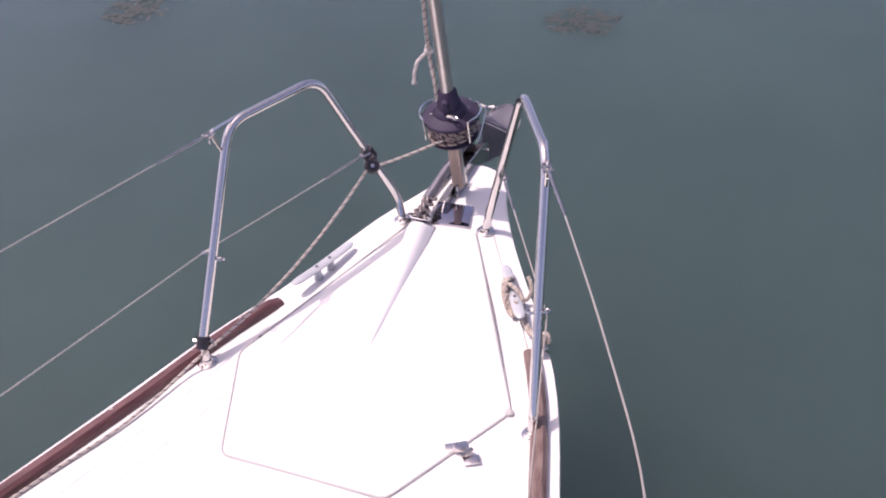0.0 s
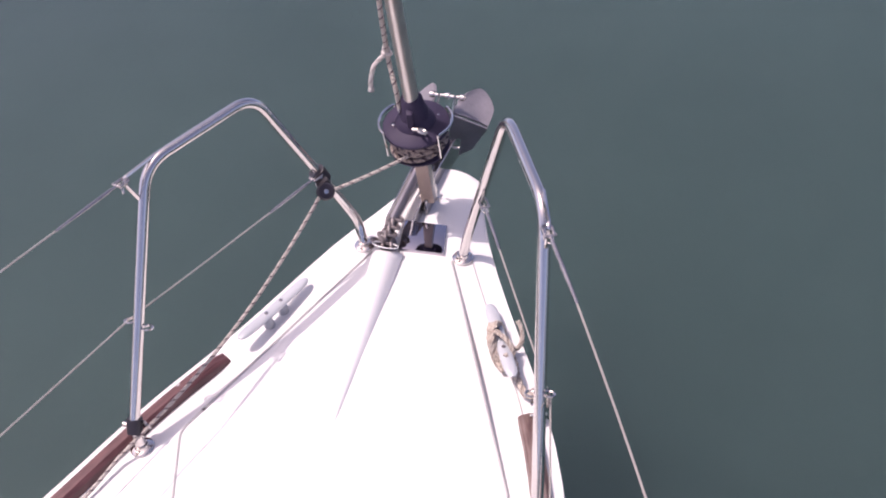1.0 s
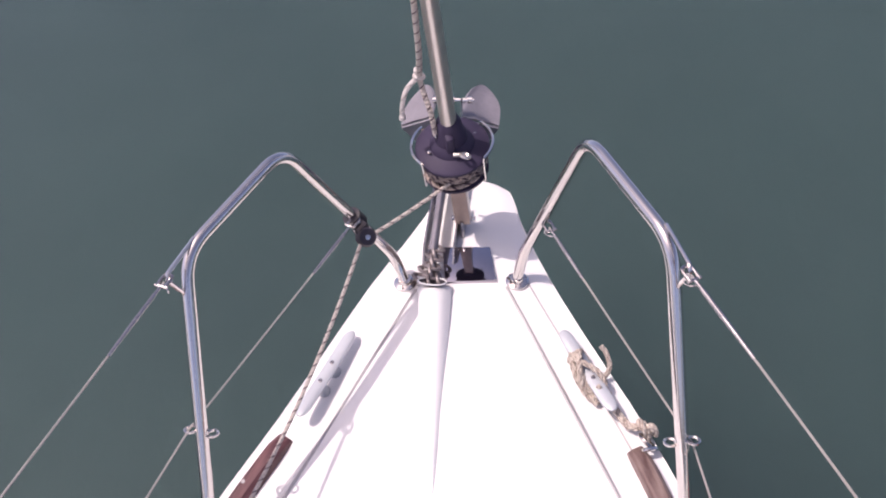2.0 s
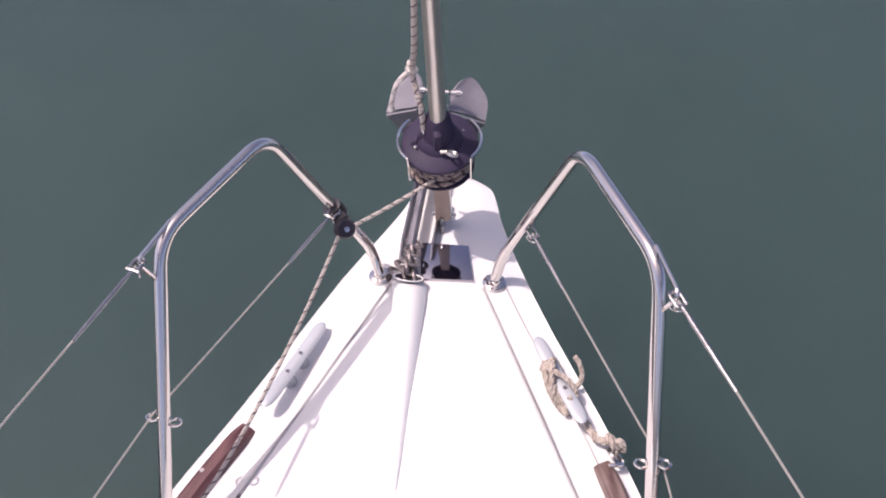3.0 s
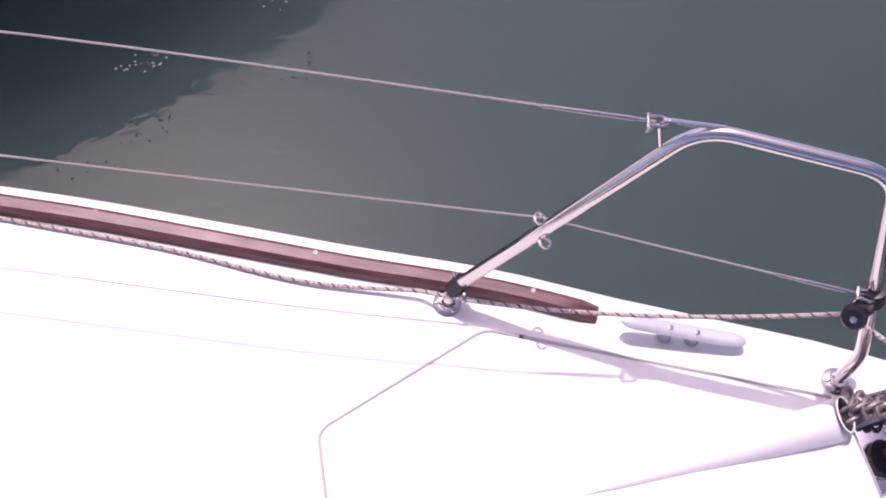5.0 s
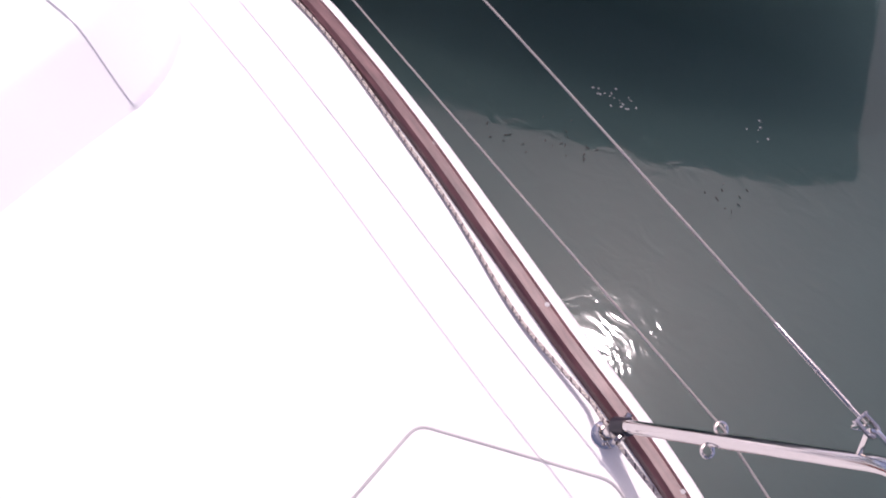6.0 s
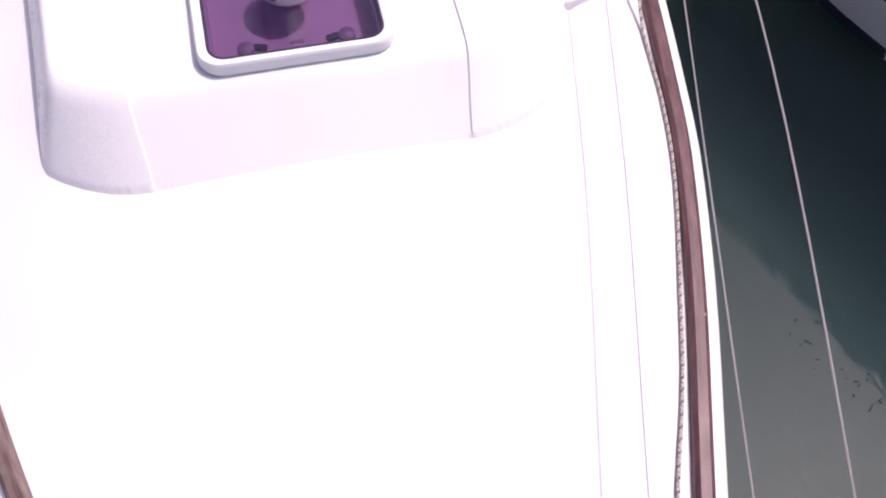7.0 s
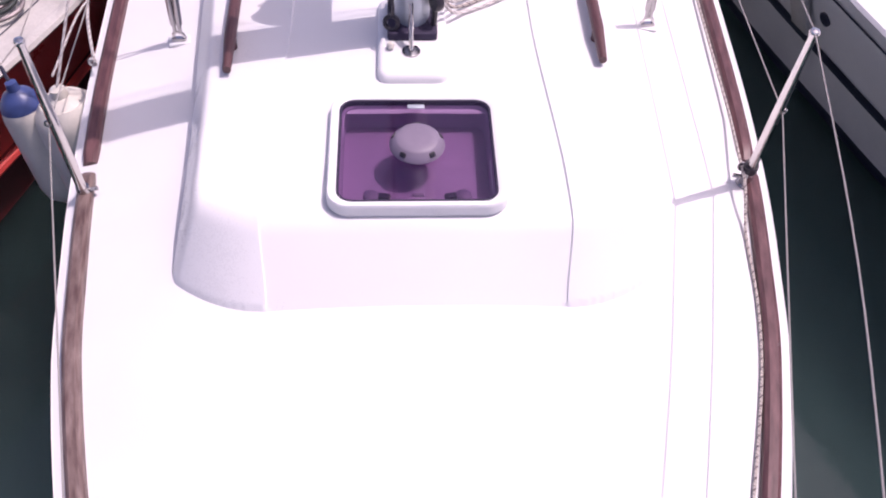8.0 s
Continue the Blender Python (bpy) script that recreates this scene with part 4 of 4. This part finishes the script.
# ---------------------------------------------------------------- mast and its step
MX, MY = 0.028, -1.155
step = part("mast_step", slab([(MX + a, -1.085 + b) for a, b in rounded(0.092, 0.17, 0.03)], TOP_Z - 0.015, TOP_Z + 0.025, 0.016, 4), GEL)
tagged(step, "raised white moulded plinth under the mast", "plinth")
mast = thing("mast", (MX, MY, TOP_Z + 0.025), "satin aluminium mast standing on its step", "mast")
mz = TOP_Z + 0.025
part("shoe", slab([(MX + a, MY + 0.01 + b) for a, b in rounded(0.066, 0.085, 0.012)], mz, mz + 0.022, 0.004), DRUM, mast, "dark cast mast shoe")
part("extrusion", bar([V(MX, MY, mz + 0.015), V(MX, MY, mz + 2), V(MX, MY, mz + 9.5)], 0.048, 24, flat=1.4, up=(0, 1, 0)), ALU, mast, "tall oval aluminium section")
part("tang", bar(fillet([V(MX + 0.004, MY + 0.072, mz + 0.100), V(MX + 0.004, MY + 0.110, mz + 0.055), V(MX + 0.004, MY + 0.142, mz + 0.004)], 0.02, 4), lambda k: 0.010 + 0.003 * math.sin(math.pi * k), 10, flat=0.6, up=(1, 0, 0)), STEEL, mast, "bright steel eye fitting")
part("tang_base", lathe([(0.024, 0), (0.024, 0.004), (0.012, 0.007), (0.0, 0.007)], (MX + 0.004, MY + 0.142, mz), segs=18), STEEL_WORN, mast)
mast_block = thing("turning_block", (MX - 0.055, MY + 0.055, mz), "dark turning block at the mast foot", "block")
part("cheek", lathe([(0.0, -0.012), (0.026, -0.011), (0.029, -0.004), (0.029, 0.004), (0.026, 0.011), (0.0, 0.012)], (MX - 0.062, MY + 0.052, mz + 0.095), (1, 0.4, 0.1), 20), BLACK, mast_block)
part("strop", bar([(MX - 0.055, MY + 0.055, mz + 0.005), (MX - 0.060, MY + 0.053, mz + 0.075)], 0.008, 8), BLACK, mast_block)
sb = thing("shackle_lead", (MX + 0.055, MY + 0.078, mz), "dark shackle and pale bead on the mast step", "shackle")
part("shackle", joined(ring((MX + 0.055, MY + 0.074, mz + 0.042), (0.2, 1, 0.3), 0.018, 0.006, 16, 8), ring((MX + 0.055, MY + 0.070, mz + 0.090), (1, 0.2, 0.1), 0.022, 0.004, 16, 8)), BLACK, sb)
part("bead", lathe([(0.0, -0.011), (0.007, -0.009), (0.011, 0.0), (0.007, 0.009), (0.0, 0.011)], (MX + 0.058, MY + 0.130, mz + 0.011), segs=14), FENDER, sb)
part("cord", bar([(MX + 0.055, MY + 0.070, mz + 0.11), (MX + 0.052, MY + 0.062, mz + 0.5), (MX + 0.05, MY + 0.055, mz + 1.4)], 0.005, 8), BLACK, sb)
hal = thing("halyard", (MX - 0.05, MY + 0.02, mz), "pale halyards led aft from the mast foot over the roof", "rope")
for k in range(3):
    part("line", bar(spline([(MX - 0.070, MY + 0.030 - 0.03 * k, mz + 0.085 - 0.012 * k), (MX - 0.14, MY - 0.05 - 0.03 * k, roof_z(-0.15, -1.2) + 0.012), (-0.30, -1.36 - 0.05 * k, roof_z(-0.30, -1.4) + 0.008), (-0.42, -1.75 - 0.05 * k, roof_z(-0.42, -1.8) + 0.008), (-0.44, -2.6, roof_z(-0.44, -2.6) + 0.008)]), 0.005, 8), (ROPE_WHITE, ROPE_FLECK, ROPE_WHITE)[k], hal)
boom = thing("boom", (MX, MY - 0.1, 0.86), "boom with the mainsail stowed on it under pale canvas", "boom")
part("spar", bar([(MX, MY - 0.06, 0.83), (MX, -4.2, 0.90)], 0.045, 14), ALU, boom)
part("stowed_sail", bar(spline([(MX, MY - 0.09, 1.02), (MX, MY - 0.22, 0.97), (MX, -1.9, 0.96), (MX, -2.8, 0.97), (MX, -4.0, 0.97)], 10), lambda k: 0.078 - 0.02 * k + 0.010 * math.sin(k * 46) + 0.006 * math.sin(k * 113), 16, flat=1.0), CANVAS, boom, "lumpy stowed sail")


# ---------------------------------------------------------------- handrails
def handrail(x, y0, y1, label):
    n = 14
    pts = [V(x + (0.012 if x > 0 else -0.006) * i / n * 2, y0 + (y1 - y0) * i / n, roof_z(x, y0 + (y1 - y0) * i / n) + (0.035 if 0 < i else 0.022)) for i in range(n + 1)]
    t = thing("handrail", (x, y0, roof_z(x, y0)), label, "handrail", "teak handrails on the coachroof")
    part("grip", bar(pts, lambda k: 0.016 if k > 0.02 else 0.011, 12, flat=1.15), TEAK, t)
    for i in range(1, n, 3):
        p = pts[i]
        part("foot", bar([V(p.x, p.y, roof_z(p.x, p.y) - 0.003), V(p.x, p.y, p.z)], lambda k: 0.015 - 0.003 * math.sin(math.pi * k), 10), TEAK, t)


handrail(0.502, -0.943, -2.6, "red-brown teak handrail on the coachroof")
handrail(-0.469, -0.985, -2.6, "red-brown teak handrail on the coachroof")


# ---------------------------------------------------------------- shroud plates
def chainplate(x, y, label):
    z = deck_z(x, y)
    s = 1 if x > 0 else -1
    t = thing("shroud_plate", (x, y, z), label, "chainplate", "shroud chainplates")
    part("pad", block((0.062, 0.046, 0.008), pose(x, y, z + 0.003, 0, 0, 12 * s), 0.003), GEL, t, "white moulded pad")
    part("eye_plate", block((0.044, 0.020, 0.005), pose(x, y, z + 0.011), 0.002), STEEL, t)
    part("u_bolt", ring((x, y, z + 0.018), (0, 1, 0), 0.016, 0.005, 14), STEEL, t)
    for k, dx in enumerate((-0.006, 0.008)):
        top = V(x * 0.97 + dx * 0.3, y - 0.03 + 0.02 * k, 9.0) if k else V(x * 0.6, y + 0.1, 5.0)
        p = V(x + dx, y, z + 0.03)
        d = (top - p).normalized()
        part("turnbuckle", bar([p, p + d * 0.03, p + d * 0.032, p + d * 0.15, p + d * 0.152, p + d * 0.2], lambda q: 0.006 if q < 0.25 or q > 0.75 else 0.010, 10), STEEL_WORN, t)
        part("shroud", bar([p + d * 0.19, p + d * 2.0, top], 0.003, 7), STEEL, t)


chainplate(0.706, -1.325, "steel shroud plate with twin turnbuckles on the side deck")
chainplate(-0.695, -1.400, "steel shroud plate with twin turnbuckles on the side deck")


# ---------------------------------------------------------------- neighbouring boats
def neighbour(name, label, bow, side, s_list, gun, wl, z_gun, skin, boot, stripe_z, deck_m):
    """A hull from half-breadths at distances aft of the bow; its near side is on the given side."""
    bx, by = bow
    t = thing(name, (bx, by - 3, WATER_Z), label, "sailboat", "moored boats alongside")
    ss = [0.0] + [0.02 + s_list[-1] * (i / 40) ** 1.3 for i in range(1, 41)]

    def ring_at(s, zf, k=1.0):
        g, w0 = curve1(s_list, gun, s), curve1(s_list, wl, s)
        z = WATER_Z - 0.1 + (z_gun(s) - WATER_Z + 0.1) * zf
        h = w0 + (g - w0) * zf ** 1.3
        yy = by - s - 0.35 * (1 - zf) * math.exp(-s * 1.2)
        return h, yy, z
    zs = [i / 12 for i in range(13)]
    pts = []
    for s in ss:
        loop = []
        for zf in zs:
            h, yy, z = ring_at(s, zf)
            loop.append((bx + side * h, yy, z))
        for zf in zs[::-1]:
            h, yy, z = ring_at(s, zf)
            loop.append((bx - side * h, yy, z))
        pts.append(loop)
    bm = grid(pts)
    for f in bm.faces:
        zc2 = f.calc_center_median().z
        f.material_index = 1 if zc2 < stripe_z else 0
    part("hull", bm, (skin, boot), t)
    part("deck", grid([[(bx + u / 6 * curve1(s_list, gun, s) * 0.995, by - s, z_gun(s) + 0.006 + 0.03 * (1 - (u / 6) ** 2)) for u in range(-6, 7)] for s in ss]), deck_m, t)
    for sd in (-1, 1):
        part("gunwale", bar([(bx + sd * curve1(s_list, gun, s), by - s, z_gun(s)) for s in ss], 0.030, 8, flat=0.6), HULL_GREY if skin is not RED else DECK_PALE, t, "rounded gunwale moulding")
    return t, ring_at


white, wr = neighbour("moored_yacht", "white yacht with a navy stripe moored alongside", (-2.80, 0.93), 1,
                      (0, 0.12, 0.63, 1.13, 1.48, 1.98, 2.5, 3.13, 3.6, 4.8, 8.3), (0.0, 0.15, 0.47, 0.74, 0.88, 1.10, 1.25, 1.40, 1.48, 1.61, 1.51), (0.0, 0.02, 0.09, 0.20, 0.36, 0.66, 0.85, 1.04, 1.18, 1.42, 1.35),
                      lambda s: -0.07 - 0.01 * s, HULL_GREY, NAVY, WATER_Z + 0.02, GEL)
for zf0, zf1, nm in ((0.435, 0.502, "navy hull stripe"), (0.861, 0.876, "thin dark sheer line")):
    rows = []
    for i in range(40):
        s = 0.25 + 7.5 * i / 39
        row = []
        for zf in (zf0, (zf0 + zf1) / 2, zf1):
            h, yy, z = wr(s, zf)
            row.append((-2.80 + h + 0.004, yy, z))
        rows.append(row)
    part("stripe", grid(rows), NAVY, white, nm)
fb = thing("fender_board", (-1.45, -2.15, -0.4), "pale grey wooden fender board with dark rope holes", "fender")
hh, yy, zz2 = wr(3.08, 0.708)
bp = V(-2.80 + hh + 0.03, yy, zz2)
part("board", block((0.024, 0.11, 0.34), Matrix.Translation(bp) @ pose(0, 0, 0, 0, 22, 18), 0.006), DECK_PALE, fb)
for sa, za in ((2.94, 0.708), (3.22, 0.708)):
    hh, yy, zz2 = wr(sa, za)
    part("rope_hole", lathe([(0.030, 0), (0.030, 0.010), (0.018, 0.016), (0.0, 0.016)], (-2.80 + hh, yy, zz2), (1, 0.3, -0.3), 16), NAVY, fb)

red, rr2 = neighbour("moored_red_boat", "red-hulled boat with a pale worn deck moored alongside", (2.45, 0.05), -1,
                     (0, 0.5, 1.0, 1.5, 2.0, 2.6, 3.5, 5.0, 8.0), (0.0, 0.38, 0.78, 1.07, 1.28, 1.42, 1.50, 1.50, 1.2), (0.0, 0.30, 0.62, 0.86, 1.00, 1.15, 1.28, 1.30, 1.0),
                     lambda s: -0.22 + 0.0 * s, RED, RED_DARK, -0.66, DECK_PALE)
for k in range(9):
    inset = 0.11 + 0.10 * k
    pts = []
    for q in range(28):
        sq = 0.9 + 0.10 * q
        g = 2.45 - curve1((0, 0.5, 1.0, 1.5, 2.0, 2.6, 3.5, 5.0, 8.0), (0.0, 0.38, 0.78, 1.07, 1.28, 1.42, 1.50, 1.50, 1.2), sq)
        if g + inset < 2.40:
            u = 1 - inset / max(2.45 - g, 0.05)
            pts.append((g + inset, 0.05 - sq, -0.22 + 0.006 + 0.03 * (1 - u * u) + 0.001))
    part("deck_seam", bar(pts, 0.003, 5), NAVY, red, "dark caulked seam between deck planks")
part("rubbing_strake", bar([(2.45 - rr2(s, 0.45)[0] - 0.01, rr2(s, 0.45)[1], rr2(s, 0.45)[2]) for s in [0.1 + 0.2 * i for i in range(36)]], 0.022, 8), RED, red, "red rubbing strake")


def fender(x, y, z, tilt, cap, label, k=1.0):
    t = thing("fender", (x, y, z), label, "fender", "fenders between the boats")
    m = Matrix.Translation((x, y, z)) @ pose(0, 0, 0, *tilt) @ Matrix.Diagonal((k, k, 1, 1))
    body = lathe([(0.0, -0.40), (0.03, -0.40), (0.045, -0.385), (0.075, -0.36), (0.088, -0.32), (0.090, -0.05), (0.082, -0.015), (0.060, 0.012)], (0, 0, 0), segs=26)
    bmesh.ops.transform(body, matrix=m, verts=body.verts)
    b = part("body", body, FENDER, t)
    top = lathe([(0.084, -0.022), (0.080, -0.004), (0.055, 0.022), (0.026, 0.036), (0.022, 0.062), (0.0, 0.066)] if cap is BLUE else [(0.062, 0.006), (0.045, 0.020), (0.022, 0.030), (0.020, 0.056), (0.0, 0.060)], (0, 0, 0), segs=26)
    bmesh.ops.transform(top, matrix=m, verts=top.verts)
    part("end_cap", top, cap, t, "moulded end with rope eye")
    e = m @ V(0, 0, 0.062)
    return e


e1 = fender(1.195, -1.245, -0.12, (4, 8, 0), BLUE, "cream cylindrical fender with a blue end", 0.76)
e2 = fender(1.060, -1.225, -0.12, (2, 6, 0), FENDER, "plain cream cylindrical fender hung beside the rail", 1.12)
lan = thing("fender_lanyard", e1, "pale rope holding a fender to the red boat", "rope")
part("line", bar(spline([e1 + V(0, 0, -0.01), e1 + V(0.05, -0.06, 0.03), e1 + V(0.14, -0.12, -0.05)]), 0.006, 8), NAVY, lan)
lan2 = thing("fender_lanyard", e2, "pale rope holding a fender to the lifeline", "rope")
part("line", bar([e2 + V(0, 0, -0.01), V(1.01, -1.42, 0.16), V(0.90, -1.62, 0.48)], 0.0042, 8), ROPE_WHITE, lan2)
part("line", bar(spline([e2 + V(0, 0, 0.04), V(1.03, -1.50, 0.02), V(0.955, -1.66, 0.03)]), 0.0036, 8), ROPE_WHITE, lan2)
spring = thing("spring_line", (0.94, -1.30, 0.02), "pale mooring line tied through the rail to the red boat", "rope")
part("line", bar(spline([(0.935, -1.23, 0.035), (1.0, -1.45, 0.02), (1.10, -1.85, -0.08), (1.22, -2.3, -0.16)]), 0.005, 8), ROPE_WHITE, spring)
part("knot", joined(ring((0.938, -1.225, 0.035), (0.2, 1, 0.3), 0.009, 0.0055, 12, 7), ring((0.938, -1.24, 0.040), (1, 0.2, 0.3), 0.008, 0.0055, 12, 7)), ROPE_WHITE, spring)

coil = thing("coiled_rope", (1.42, -1.80, -0.19), "dark rope coiled on the red boat's pale deck", "rope")
for k in range(5):
    part("turn", ring((1.42 + 0.012 * (k % 3), -1.80 - 0.010 * k, -0.178 + 0.006 * k), (0.08 * (k % 2), 0.05, 1), 0.085 - 0.010 * k, 0.008, 26, 6), WEED if k % 2 else CHAIN, coil)

# ---------------------------------------------------------------- drift on the water
rng = random.Random(4)


def drift(name, label, category, centre, spread, count, size, material, strip):
    """Many small flat scraps lying on the water, as one stuff object."""
    bm = bmesh.new()
    for _ in range(count):
        a, d = rng.random() * math.tau, rng.random() ** 0.7
        c = V(centre[0] + math.cos(a) * d * spread[0], centre[1] + math.sin(a) * d * spread[1], WATER_Z + 0.003 + rng.random() * 0.002)
        ang, r = rng.random() * math.tau, size * (0.5 + rng.random())
        u = V(math.cos(ang), math.sin(ang), 0) * r
        w = V(-math.sin(ang), math.cos(ang), 0) * r * strip
        n = 7
        vs = [bm.verts.new(c + u * math.cos(math.tau * k / n) * (0.8 + 0.4 * rng.random()) + w * math.sin(math.tau * k / n) * (0.8 + 0.4 * rng.random())) for k in range(n)]
        top = bm.verts.new(c + V(0, 0, 0.004))
        for k in range(n):
            bm.faces.new((vs[k], vs[(k + 1) % n], top))
    tagged(part(name, bm, material), label, category, kind="stuff")


FOAM = mat("pale_foam", (0.36, 0.36, 0.35), 0.6, 0, 0.1)
drift("foam", "thin scum of pale foam on the water", "foam", (-1.76, 0.14), (0.04, 0.09), 22, 0.0036, FOAM, 0.7)
drift("foam", "few pale bubbles on the water", "foam", (-1.98, 0.58), (0.05, 0.05), 7, 0.0034, FOAM, 0.8)
drift("floating_weed", "thin scatter of dark specks on the water", "seaweed", (-1.52, 0.13), (0.07, 0.13), 14, 0.007, WEED, 0.35)
drift("floating_weed", "thin scatter of dark specks on the water", "seaweed", (-1.68, 0.66), (0.07, 0.12), 12, 0.006, WEED, 0.35)
drift("floating_weed", "thin scatter of dark specks on the water", "seaweed", (-1.37, -0.03), (0.04, 0.10), 9, 0.006, WEED, 0.35)
drift("floating_weed", "dark clump of weed drifting on the water", "seaweed", (-0.60, 5.15), (0.25, 0.22), 110, 0.034, WEED, 0.4)
drift("floating_weed", "dark clump of weed drifting on the water", "seaweed", (-3.76, 4.62), (0.25, 0.24), 110, 0.034, WEED, 0.4)
